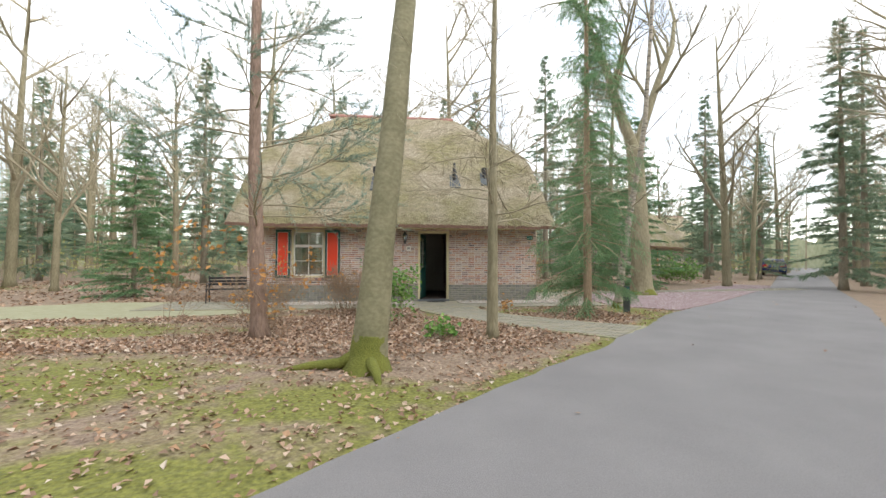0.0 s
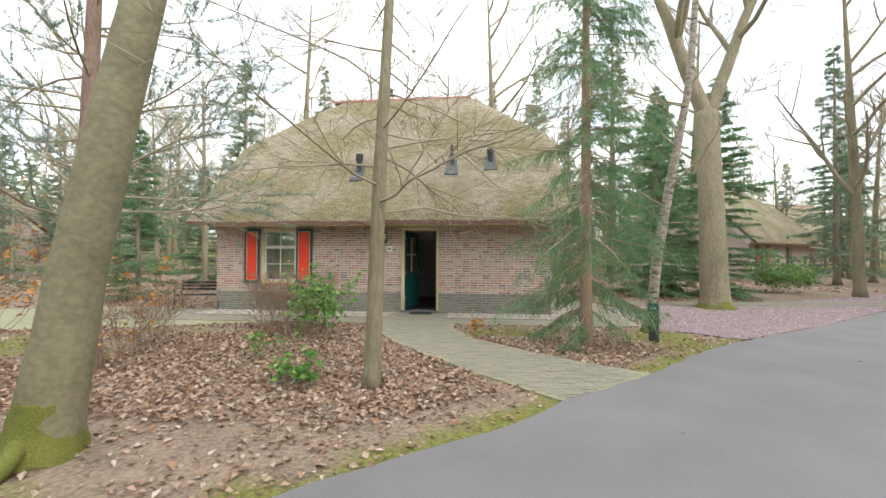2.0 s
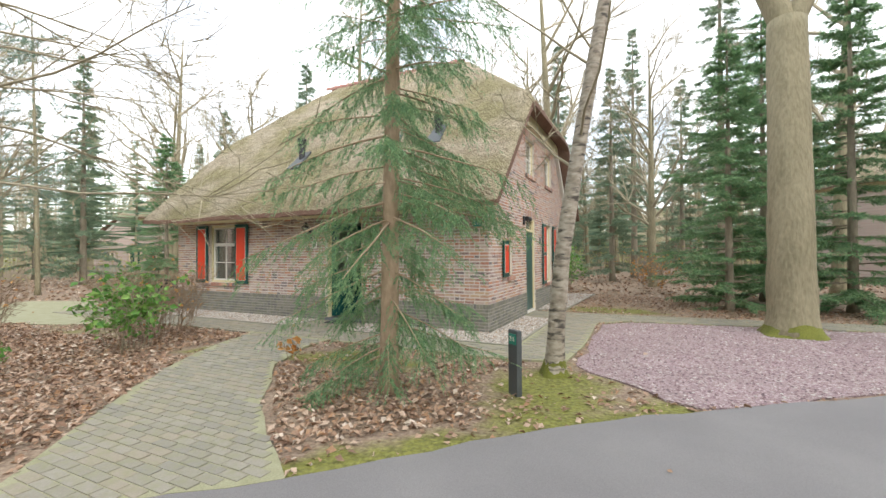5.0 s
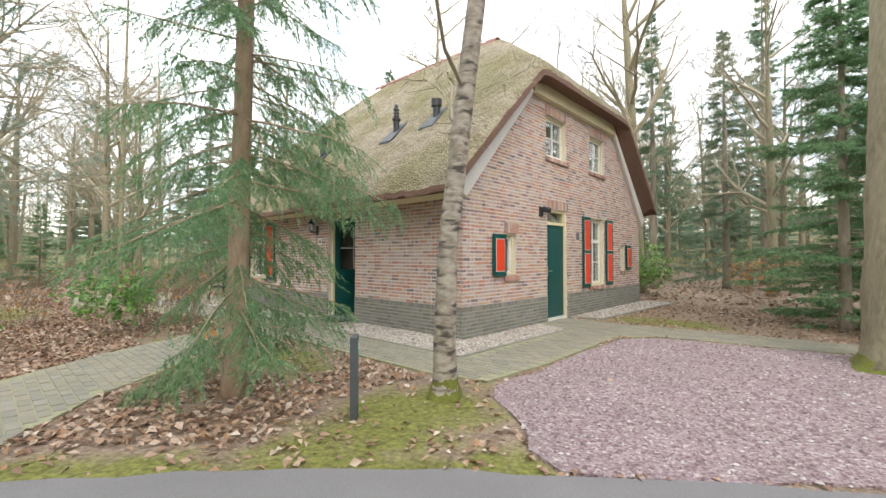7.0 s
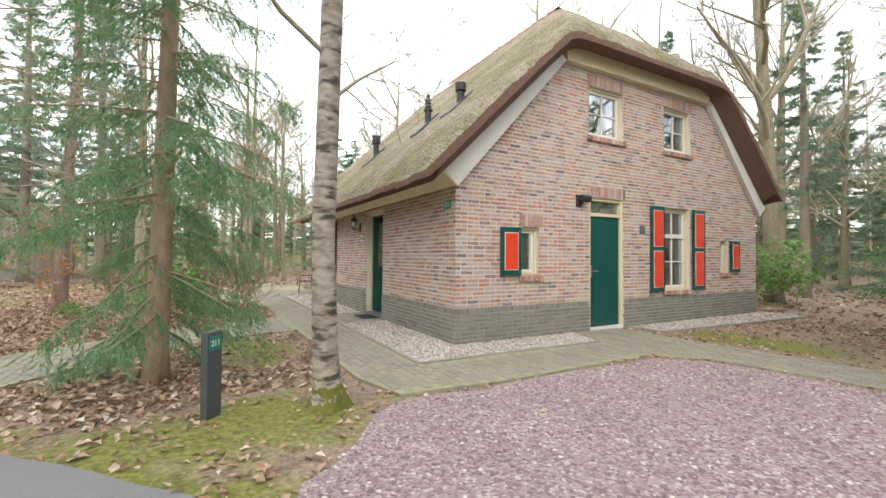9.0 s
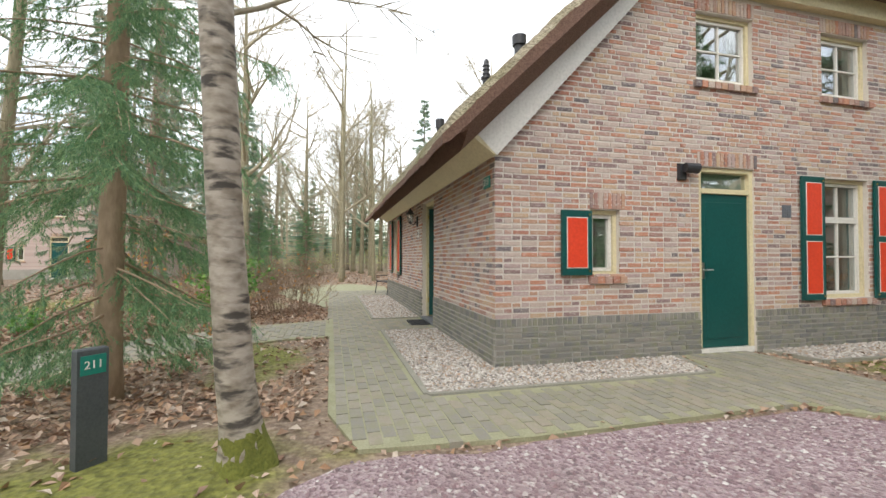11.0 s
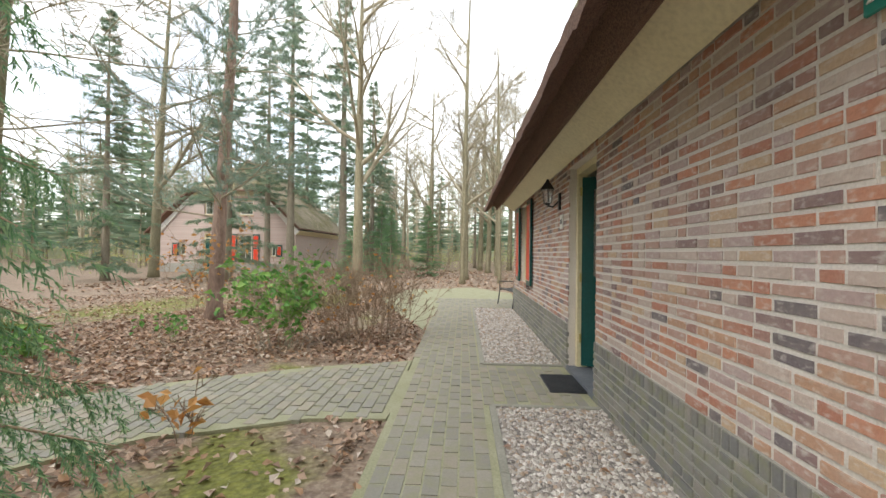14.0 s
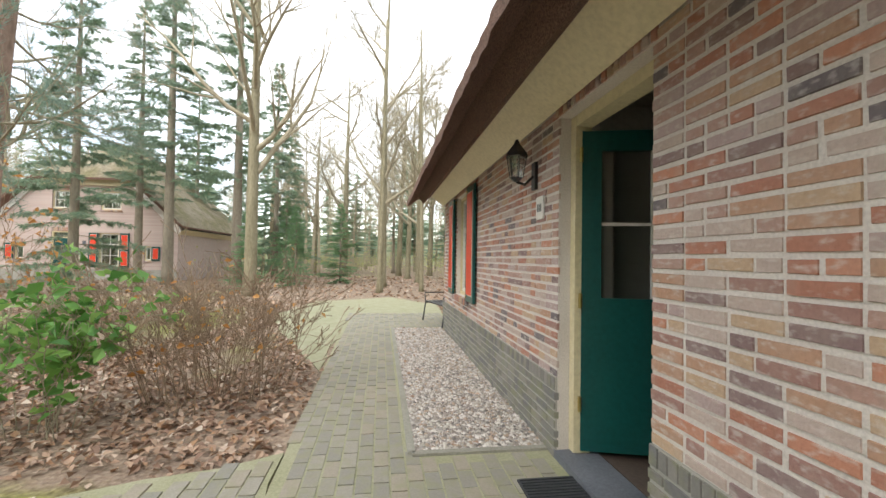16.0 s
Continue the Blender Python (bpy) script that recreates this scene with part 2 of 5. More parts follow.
# bright yellow-green: carries the light haze of the far woods in its colour
M["haze_leaf"] = foliage("bright_haze_leaf", [(0, (0.36, 0.38, 0.12)), (0.5, (0.50, 0.51, 0.19)), (1, (0.58, 0.55, 0.28))], 0.5)
M["green_leaf"] = foliage("evergreen_leaf", [(0, (0.09, 0.24, 0.05)), (0.5, (0.18, 0.38, 0.08)), (1, (0.34, 0.54, 0.15))], 0.3)


def ground_material():
    """Leaf litter over dark soil, with moss and thin grass in patches."""
    m, nt, p = nodes_of("woodland_ground", 0.95)
    big, mid, fine = tex(nt, 0.33, 5), tex(nt, 2.2, 5), tex(nt, 26, 4)
    vor = tex(nt, 16, kind="ShaderNodeTexVoronoi")
    soil = ramped(nt, mid, [(0.3, (0.12, 0.09, 0.068)), (0.5, (0.27, 0.20, 0.14)), (0.7, (0.35, 0.265, 0.19))])
    leaf = ramped(nt, fine, [(0.3, (0.15, 0.10, 0.07)), (0.5, (0.29, 0.21, 0.15)), (0.7, (0.44, 0.35, 0.26))])
    base = mixed(nt, 0.6, soil, leaf)
    green = ramped(nt, fine, [(0.3, (0.10, 0.11, 0.02)), (0.7, (0.25, 0.26, 0.045))])
    at = nt.nodes.new("ShaderNodeAttribute")
    at.attribute_name = "mossiness"
    blend = mixed(nt, 0.36, mixed(nt, 0.65, big, mid), at.outputs["Fac"])
    mask = ramped(nt, blend, [(0.47, (0, 0, 0)), (0.60, (0.9, 0.9, 0.9))])
    nt.links.new(mixed(nt, mask, base, green), p.inputs["Base Color"])
    bumped(nt, p, vor, 0.8, 0.03)
    return m


def moss_material():
    m, nt, p = nodes_of("mossy_lawn", 0.95)
    mid, fine = tex(nt, 2.5, 5), tex(nt, 40, 4)
    a = ramped(nt, fine, [(0.3, (0.14, 0.15, 0.035)), (0.7, (0.30, 0.31, 0.07))])
    b = ramped(nt, fine, [(0.3, (0.16, 0.12, 0.08)), (0.7, (0.33, 0.25, 0.17))])
    nt.links.new(mixed(nt, ramped(nt, mid, [(0.42, (0, 0, 0)), (0.56, (1, 1, 1))]), b, a), p.inputs["Base Color"])
    bumped(nt, p, fine, 0.8, 0.03)
    return m


def thatch_material():
    m, nt, p = nodes_of("thatch", 0.97)
    big, fine = tex(nt, 0.7, 5, (1, 1, 1)), tex(nt, 34, 5, (1, 1, 1))
    streak = tex(nt, 60, 3, (1.0, 0.16, 0.16))
    vor = tex(nt, 28, kind="ShaderNodeTexVoronoi")
    lump = tex(nt, 7, 5, (0.6, 1, 1))
    a = ramped(nt, fine, [(0.28, (0.21, 0.17, 0.11)), (0.5, (0.41, 0.35, 0.25)), (0.72, (0.62, 0.55, 0.43))])
    mossy = ramped(nt, fine, [(0.3, (0.15, 0.14, 0.055)), (0.7, (0.36, 0.33, 0.15))])
    col = mixed(nt, ramped(nt, big, [(0.42, (0, 0, 0)), (0.62, (0.75, 0.75, 0.75))]), a, mossy)
    col = mixed(nt, 0.25, col, ramped(nt, streak, [(0.3, (0.45, 0.42, 0.38)), (0.7, (1, 1, 0.97))]), "MULTIPLY")
    col = mixed(nt, 0.55, col, ramped(nt, lump, [(0.35, (0.50, 0.47, 0.42)), (0.62, (1, 1, 1))]), "MULTIPLY")
    nt.links.new(col, p.inputs["Base Color"])
    bumped(nt, p, mixed(nt, 0.5, vor, lump), 1.0, 0.08)
    return m


def thatch_cut_material():
    m, nt, p = nodes_of("cut_thatch", 0.97)
    fine = tex(nt, 90, 4)
    nt.links.new(ramped(nt, fine, [(0.3, (0.10, 0.055, 0.04)), (0.7, (0.30, 0.18, 0.13))]), p.inputs["Base Color"])
    bumped(nt, p, fine, 1.0, 0.02)
    return m


def birch_material():
    m, nt, p = nodes_of("birch_bark", 0.7)
    a, b = tex(nt, 4.5, 7, (1, 1, 3.5)), tex(nt, 9.0, 6, (1, 1, 2))
    white = ramped(nt, b, [(0.3, (0.20, 0.165, 0.12)), (0.6, (0.44, 0.39, 0.32))])
    mask = ramped(nt, a, [(0.36, (0.95, 0.95, 0.95)), (0.47, (0.0, 0.0, 0.0))])
    nt.links.new(mixed(nt, mask, white, (0.055, 0.048, 0.04)), p.inputs["Base Color"])
    bumped(nt, p, a, 0.7, 0.02)
    return m


def glass_material():
    m, nt, p = nodes_of("window_glass", 0.03)
    p.inputs["Base Color"].default_value = (0.03, 0.035, 0.04, 1)
    g, mx = nt.nodes.new("ShaderNodeBsdfTransparent"), nt.nodes.new("ShaderNodeMixShader")
    gl = nt.nodes.new("ShaderNodeBsdfGlossy")
    gl.inputs["Roughness"].default_value = 0.02
    mx.inputs[0].default_value = 0.42
    g.inputs["Color"].default_value = (0.75, 0.8, 0.78, 1)
    nt.links.new(g.outputs[0], mx.inputs[1])
    nt.links.new(gl.outputs[0], mx.inputs[2])
    nt.links.new(mx.outputs[0], nt.nodes["Material Output"].inputs["Surface"])
    return m



def crushed_stone_material():
    """A bed of crushed stone, each fragment of its own tint."""
    m, nt, p = nodes_of("crushed_red_stone", 0.95)
    v = nt.nodes.new("ShaderNodeTexVoronoi")
    v.inputs["Scale"].default_value = 42
    c, sp = nt.nodes.new("ShaderNodeTexCoord"), nt.nodes.new("ShaderNodeSeparateColor")
    nt.links.new(c.outputs["Object"], v.inputs["Vector"])
    nt.links.new(v.outputs["Color"], sp.inputs[0])
    col = ramped(nt, sp.outputs[0], [(0.0, (0.25, 0.165, 0.18)), (0.3, (0.34, 0.24, 0.255)), (0.6, (0.41, 0.31, 0.32)), (0.9, (0.48, 0.385, 0.385)), (0.98, (0.60, 0.53, 0.51))])
    nt.links.new(mixed(nt, ramped(nt, tex(nt, 1.1, 5), [(0.4, (0, 0, 0)), (0.7, (0.35, 0.35, 0.35))]), col, (0.24, 0.19, 0.17)), p.inputs["Base Color"])
    bumped(nt, p, v.outputs["Distance"], 1.0, 0.02)
    return m


M["red_gravel"] = crushed_stone_material()
M["ground"], M["lawn"], M["thatch"], M["thatch_cut"], M["birch"], M["glass"] = (
    ground_material(), moss_material(), thatch_material(), thatch_cut_material(), birch_material(), glass_material())


# ---- mesh tools ----
class Geo:
    """Collects vertices and faces for one mesh."""

    def __init__(self):
        self.v, self.f = [], []
        self.blocks = []

    def quad_box(self, corners, flip=False):
        """Eight corners: the back four, then the front four, in the same order."""
        b = len(self.v)
        self.v += [tuple(c) for c in corners]
        fs = [(0, 3, 2, 1), (4, 5, 6, 7), (0, 1, 5, 4), (1, 2, 6, 5), (2, 3, 7, 6), (3, 0, 4, 7)]
        self.f += [tuple(b + i for i in (reversed(q) if flip else q)) for q in fs]

    def box(self, x0, x1, y0, y1, z0, z1, bev=0.0, at=None):
        """A box, its upper rim drawn in by bev; at places its points (u, z, depth)."""
        at = at or PLAIN
        e = bev
        pts = [at(x0, z0, y0), at(x1, z0, y0), at(x1, z1, y0), at(x0, z1, y0),
               at(x0 + e, z0 + e, y1), at(x1 - e, z0 + e, y1), at(x1 - e, z1 - e, y1), at(x0 + e, z1 - e, y1)]
        a, bb, c = (Vector(pts[i]) - Vector(pts[0]) for i in (1, 3, 4))
        self.quad_box(pts, a.cross(bb).dot(c) < 0)

    def tube(self, pts, radii, n=6, cap=True):
        b = len(self.v)
        pts = [Vector(p) for p in pts]
        side = None
        for i, (p, r) in enumerate(zip(pts, radii)):
            d = (pts[min(i + 1, len(pts) - 1)] - pts[max(i - 1, 0)])
            d = d.normalized() if d.length > 1e-9 else Vector((0, 0, 1))
            if side is None:
                side = d.orthogonal().normalized()
            side = (side - d * side.dot(d))
            side = side.normalized() if side.length > 1e-6 else d.orthogonal().normalized()
            other = d.cross(side)
            for k in range(n):
                a = 2 * math.pi * k / n
                self.v.append(tuple(p + (side * math.cos(a) + other * math.sin(a)) * r))
        for i in range(len(pts) - 1):
            for k in range(n):
                q, w = b + i * n, (k + 1) % n
                self.f.append((q + k, q + w, q + n + w, q + n + k))
        if cap:
            self.f.append(tuple(b + k for k in reversed(range(n))))
            self.f.append(tuple(b + (len(pts) - 1) * n + k for k in range(n)))

    def tris(self, arr):
        """An array of n triangles, n x 3 x 3."""
        self.blocks.append(np.asarray(arr, float))

    def welded(self):
        """Joins touching blocks into one solid: shared corners merged, inner faces dropped."""
        key, idx = {}, []
        for c in self.v:
            idx.append(key.setdefault(tuple(round(q, 4) for q in c), len(key)))
        faces = {}
        for f in self.f:
            q = tuple(idx[i] for i in f)
            if len(set(q)) < 3:
                continue
            faces.setdefault(frozenset(q), []).append(q)
        out = Geo()
        out.v = list(key)
        out.f = [tuple(dict.fromkeys(v[0])) for v in faces.values() if len(v) == 1]
        return out

    def mesh(self, name, material, smooth=False):
        v, f = list(self.v), list(self.f)
        for arr in self.blocks:
            b = len(v)
            v += arr.reshape(-1, 3).tolist()
            k = arr.shape[1]
            f += (np.arange(len(arr) * k).reshape(-1, k) + b).tolist()
        me = bpy.data.meshes.new(name)
        me.from_pydata(v, [], f)
        me.materials.append(M[material])
        if smooth:
            me.polygons.foreach_set("use_smooth", [True] * len(me.polygons))
        me.update()
        return me


def PLAIN(u, z, d):
    return (u, d, z)


def part(name, geo, material, parent, label="", kind="", smooth=False):
    ob = new(name, geo.mesh(name, material, smooth))
    ob.parent = parent
    return tagged(ob, label, kind=kind)


def thing(name, label, category, group="", kind="", at=(0, 0, 0), rz=0.0):
    ob = new(name)
    ob.matrix_basis = pose(*at, 0, 0, rz)
    return tagged(ob, label, category, group, kind)


def solo(name, geo, material, label, category="", group="", kind="", smooth=False):
    return tagged(new(name, geo.mesh(name, material, smooth)), label, category, group, kind)


def inside(poly, x, y):
    hit = False
    for (ax, ay), (bx, by) in zip(poly, poly[1:] + poly[:1]):
        if (ay > y) != (by > y) and x < (bx - ax) * (y - ay) / (by - ay) + ax:
            hit = not hit
    return hit


def slab(name, poly, top, depth, material, label, category=""):
    """A flat paved or strewn sheet with real edges."""
    bm = bmesh.new()
    lo = [bm.verts.new((x, y, top - depth)) for x, y in poly]
    hi = [bm.verts.new((x, y, top)) for x, y in poly]
    bm.faces.new(hi)
    for i in range(len(poly)):
        j = (i + 1) % len(poly)
        bm.faces.new((lo[i], lo[j], hi[j], hi[i]))
    bmesh.ops.recalc_face_normals(bm, faces=bm.faces)
    bmesh.ops.triangulate(bm, faces=[f for f in bm.faces if len(f.verts) > 4])
    for f in bm.faces:
        if abs(f.normal.z) > 0.9 and f.normal.z < 0:
            f.normal_flip()
    me = bpy.data.meshes.new(name)
    bm.to_mesh(me)
    bm.free()
    me.materials.append(M[material])
    return tagged(new(name, me), label, category, kind="structure")


# ---- house parts ----
def WALL_S(u, z, d):
    """The long front wall, seen from the south: u along x."""
    return (u, -d, z)


def WALL_E(u, z, d):
    """The gable wall: u along y."""
    return (d, u, z)


def spans(a, b, holes, z):
    out = [(a, b)]
    for h0, h1, z0, z1 in holes:
        if z0 <= z <= z1:
            nxt = []
            for s, e in out:
                if h0 < e and h1 > s:
                    if h0 > s:
                        nxt.append((s, h0))
                    if h1 < e:
                        nxt.append((h1, e))
                else:
                    nxt.append((s, e))
            out = nxt
    return out


COURSE, BRICK_H, BRICK_L, HEAD_L, JOINT = 0.0655, 0.0495, 0.205, 0.097, 0.0145


def brick_spots(u0, u1, z0, z1, holes, edge, rnd):
    """Bricks course by course in a wild bond: (u, length, z)."""
    spots, k = [], 0
    z = z0
    while z + BRICK_H <= z1 + 0.02:
        lo, hi = edge(z + BRICK_H)
        for s, e in spans(max(u0, lo), min(u1, hi), holes, z + BRICK_H / 2):
            u = s
            if e - s < 0.03:
                continue
            if s == u0 and k % 2:
                spots.append((u, min(HEAD_L, e - s), z))
                u += HEAD_L + JOINT
            while u < e - 0.02:
                ln = HEAD_L if rnd.random() < 0.36 else BRICK_L
                if e - u - ln < 0.05:
                    ln = e - u
                spots.append((u, ln, z))
                u += ln + JOINT
        z += COURSE
        k += 1
    return spots


def brick_block(geo, at, u, ln, z, h, d, rnd):
    """One brick with drawn-in, uneven arrises."""
    j = lambda s: rnd.uniform(-s, s)
    e = 0.003
    x0, x1, z0, z1 = u + j(.004), u + ln + j(.004), z + j(.0025), z + h + j(.0025)
    pts = [at(x0, z0, -0.01), at(x1, z0, -0.01), at(x1, z1, -0.01), at(x0, z1, -0.01),
           at(x0 + e, z0 + e + j(.002), d + j(.0015)), at(x1 - e, z0 + e + j(.002), d + j(.0015)), at(x1 - e, z1 - e + j(.002), d + j(.0015)), at(x0 + e, z1 - e + j(.002), d + j(.0015))]
    a, b, c = (Vector(pts[i]) - Vector(pts[0]) for i in (1, 3, 4))
    geo.quad_box(pts, a.cross(b).dot(c) < 0)


def brick_wall(parent, at, u0, u1, z0, z1, holes, edge, seed, near=None, material="bricks", one="brick"):
    """Faces a wall with bricks; those in the near box become objects of their own, at most 300."""
    rnd = random.Random(seed)
    geo, cache, count = Geo(), {}, 0
    for u, ln, z in brick_spots(u0, u1, z0, z1, holes, edge, rnd):
        d = 0.0055 + rnd.uniform(-.002, .0025)
        if near and near[0] <= u <= near[1] and near[2] <= z <= near[3] and count < 300:
            key = (round(ln, 2), rnd.randrange(4))
            if key not in cache:
                g = Geo()
                brick_block(g, at, 0, ln, 0, BRICK_H, 0.008, rnd)
                cache[key] = g.mesh("brick", one)
            ob = new("brick", cache[key])
            ob.parent = parent
            ob.location = at(u, z, d - 0.008)
            count += 1
        else:
            brick_block(geo, at, u, ln, z, BRICK_H, d, rnd)
    part("brickwork", geo, material, parent, kind="stuff")


def backing(geo, at, u0, u1, z0, holes, top, thick, extra=()):
    """The solid wall behind the bricks, with its openings cut through."""
    cuts = sorted({u0, u1, *extra, *[h for hh in holes for h in hh[:2]]})
    cuts = [c for c in cuts if u0 <= c <= u1]
    for a, b in zip(cuts, cuts[1:]):
        mid = (a + b) / 2
        zs = [z0]
        for h in sorted((h for h in holes if h[0] <= mid <= h[1]), key=lambda h: h[2]):
            zs += [h[2], h[3]]
        zs.append(None)
        for lo, hi in zip(zs[::2], zs[1::2]):
            ha, hb = (hi, hi) if hi is not None else (top(a), top(b))
            if ha <= lo and hb <= lo:
                continue
            pts = [at(a, lo, -thick), at(b, lo, -thick), at(b, hb, -thick), at(a, ha, -thick),
                   at(a, lo, 0), at(b, lo, 0), at(b, hb, 0), at(a, ha, 0)]
            x, y, c = (Vector(pts[i]) - Vector(pts[0]) for i in (1, 3, 4))
            geo.quad_box(pts, x.cross(y).dot(c) < 0)


def upright_row(parent, name, at, spots, w, h, d, label, seed, split):
    """A row of set bricks; split makes each one an object of its own."""
    rnd, row = random.Random(seed), new(name) if split else None
    if split:
        row.parent = parent
        tagged(row, label)
        meshes = []
        for _ in range(4):
            g = Geo()
            brick_block(g, at, 0, w, 0, h, d, rnd)
            meshes.append(g.mesh("brick", "brick"))
        for u, z in spots:
            ob = new("brick", rnd.choice(meshes))
            ob.parent, ob.location = row, at(u, z, 0)
    else:
        g = Geo()
        for u, z in spots:
            brick_block(g, at, u, w, z, h, d, rnd)
        part(name, g, "bricks", parent, label, "stuff")


def soldiers(parent, at, u0, u1, z0, h, seed=3, split=True):
    n = int((u1 - u0 + 0.0225) / 0.0645)
    upright_row(parent, "lintel", at, [(u0 + 0.0645 * k, z0) for k in range(n)], 0.052, h, 0.012, "soldier course of upright bricks", seed, split)


def window(house, at, u0, u1, z0, z1, nx, nz, bars=True, blind=False, label="white sash window in a cream frame", transom=None):
    """A recessed window: frame, sash, glazing bars, panes, sill and a curtain behind."""
    w = new("window")
    w.parent = house
    tagged(w, label)
    r = -0.10
    g = Geo()
    t = 0.055
    for a, b, c, e in ((u0, u1, z1 - t, z1), (u0, u1, z0, z0 + t), (u0, u0 + t, z0 + t, z1 - t), (u1 - t, u1, z0 + t, z1 - t)):
        g.box(a, b, r - 0.07, r + 0.035, c, e, 0.003, at)
    part("window_frame", g, "cream", w, "cream-painted frame")
    g, s = Geo(), 0.045
    a0, a1, c0, c1 = u0 + t, u1 - t, z0 + t, z1 - t
    zt = [c0, c1] if transom is None else [c0, transom, c1]
    cells = []
    for q0, q1 in zip(zt, zt[1:]):
        for a, b, c, e in ((a0, a1, q1 - s, q1), (a0, a1, q0, q0 + s), (a0, a0 + s, q0 + s, q1 - s), (a1 - s, a1, q0 + s, q1 - s)):
            g.box(a, b, r - 0.05, r + 0.005, c, e, 0.002, at)
        cells.append((a0 + s, a1 - s, q0 + s, q1 - s))
    part("sash", g, "white", w, "white sash")
    if bars:
        g = Geo()
        for a, b, c, e in cells:
            m = nz if len(cells) == 1 else (1 if e - c < 0.5 else nz)
            for i in range(1, nx):
                x = a + (b - a) * i / nx
                g.box(x - .012, x + .012, r - 0.04, r - 0.005, c, e, 0.002, at)
            for i in range(1, m):
                z = c + (e - c) * i / m
                for k in range(nx):
                    xa, xb = a + (b - a) * k / nx, a + (b - a) * (k + 1) / nx
                    g.box(xa + (.012 if k else 0), xb - (.012 if k < nx - 1 else 0), r - 0.038, r - 0.007, z - .012, z + .012, 0.002, at)
        part("glazing_bar", g, "white", w, "white glazing bars")
    for a, b, c, e in cells:
        g = Geo()
        g.box(a, b, r - 0.034, r - 0.028, c, e, 0, at)
        ob = part("pane", g, "glass", w)
        ob.visible_shadow = False
    g = Geo()
    if blind:
        z = z0 + t
        while z < z1 - t:
            g.box(a0, a1, r - 0.06, r - 0.05, z, z + 0.016, 0, at)
            z += 0.028
        part("blind", g, "curtain", w, "slatted blind")
    else:
        for k in range(8):
            for lo, hi in ((a0, a0 + (a1 - a0) * 0.26), (a1 - (a1 - a0) * 0.26, a1)):
                x = lo + (hi - lo) * k / 8
                g.box(x, x + (hi - lo) / 8, r - 0.075 - 0.015 * (k % 2), r - 0.062 - 0.015 * (k % 2), z0 + t, z1 - t, 0, at)
        part("curtain", g, "curtain", w, "grey curtains")
    return w


def stone_sill(house, at, u0, u1, z, h=0.09, split=True):
    n = int((u1 - u0 + 0.038) / 0.106)
    upright_row(house, "window_sill", at, [(u0 + 0.106 * k, z - h) for k in range(n)], 0.098, h, 0.05, "projecting brick sill", int(u0 * 100), split)


def shutter(house, at, u0, u1, z0, z1, panels=1, side=1):
    """An open plank shutter, dark green with orange-red fields edged in white."""
    sh = new("shutter")
    sh.parent = house
    tagged(sh, "open dark green shutter with an orange-red field edged in white")
    g = Geo()
    g.box(u0, u1, 0.028, 0.062, z0, z1, 0.003, at)
    part("board", g, "green", sh)
    b, hh = 0.062, (z1 - z0) / panels
    for k in range(panels):
        c0, c1 = z0 + hh * k + (0.085 if k == 0 else 0.04), z0 + hh * (k + 1) - (0.085 if k == panels - 1 else 0.04)
        g = Geo()
        g.box(u0 + b, u1 - b, 0.060, 0.066, c0, c1, 0.001, at)
        part("moulding", g, "white", sh, "thin white moulding")
        g = Geo()
        g.box(u0 + b + .012, u1 - b - .012, 0.064, 0.070, c0 + .012, c1 - .012, 0.001, at)
        part("field", g, "red", sh, "orange-red field")
    g = Geo()
    for z in (z0 + 0.04, z1 - 0.07):
        x = u1 - 0.05 if side > 0 else u0 + 0.03
        g.box(x, x + 0.02, 0.0, 0.075, z, z + 0.03, 0.003, at)
    part("catch", g, "brass", sh)
    return sh


HX0, HX1, HY0, HY1 = -9.62, 0.0, 0.0, 8.84
EAVE_Z, RAKE, RAKE_Z = 2.60, 1.09, 2.44
HIP_Q, HIP_Z = 2.21, 4.85
ROOF_Z, PITCH, HIP_TOP, HIP_PITCH = 2.70, 0.975, 5.27, 0.85
MIDY = (HY0 + HY1) / 2


def roof_z(x, y):
    """The upper side of the thatch."""
    front = ROOF_Z + PITCH * (y + 0.72)
    back = ROOF_Z + PITCH * (HY1 + 0.72 - y)
    right = HIP_TOP + HIP_PITCH * (HX1 + 0.55 - x)
    left = HIP_TOP + HIP_PITCH * (x - HX0 + 0.55)
    k = 9.0
    s = sum(math.exp(-k * q) for q in (front, back, right, left))
    return -math.log(s) / k


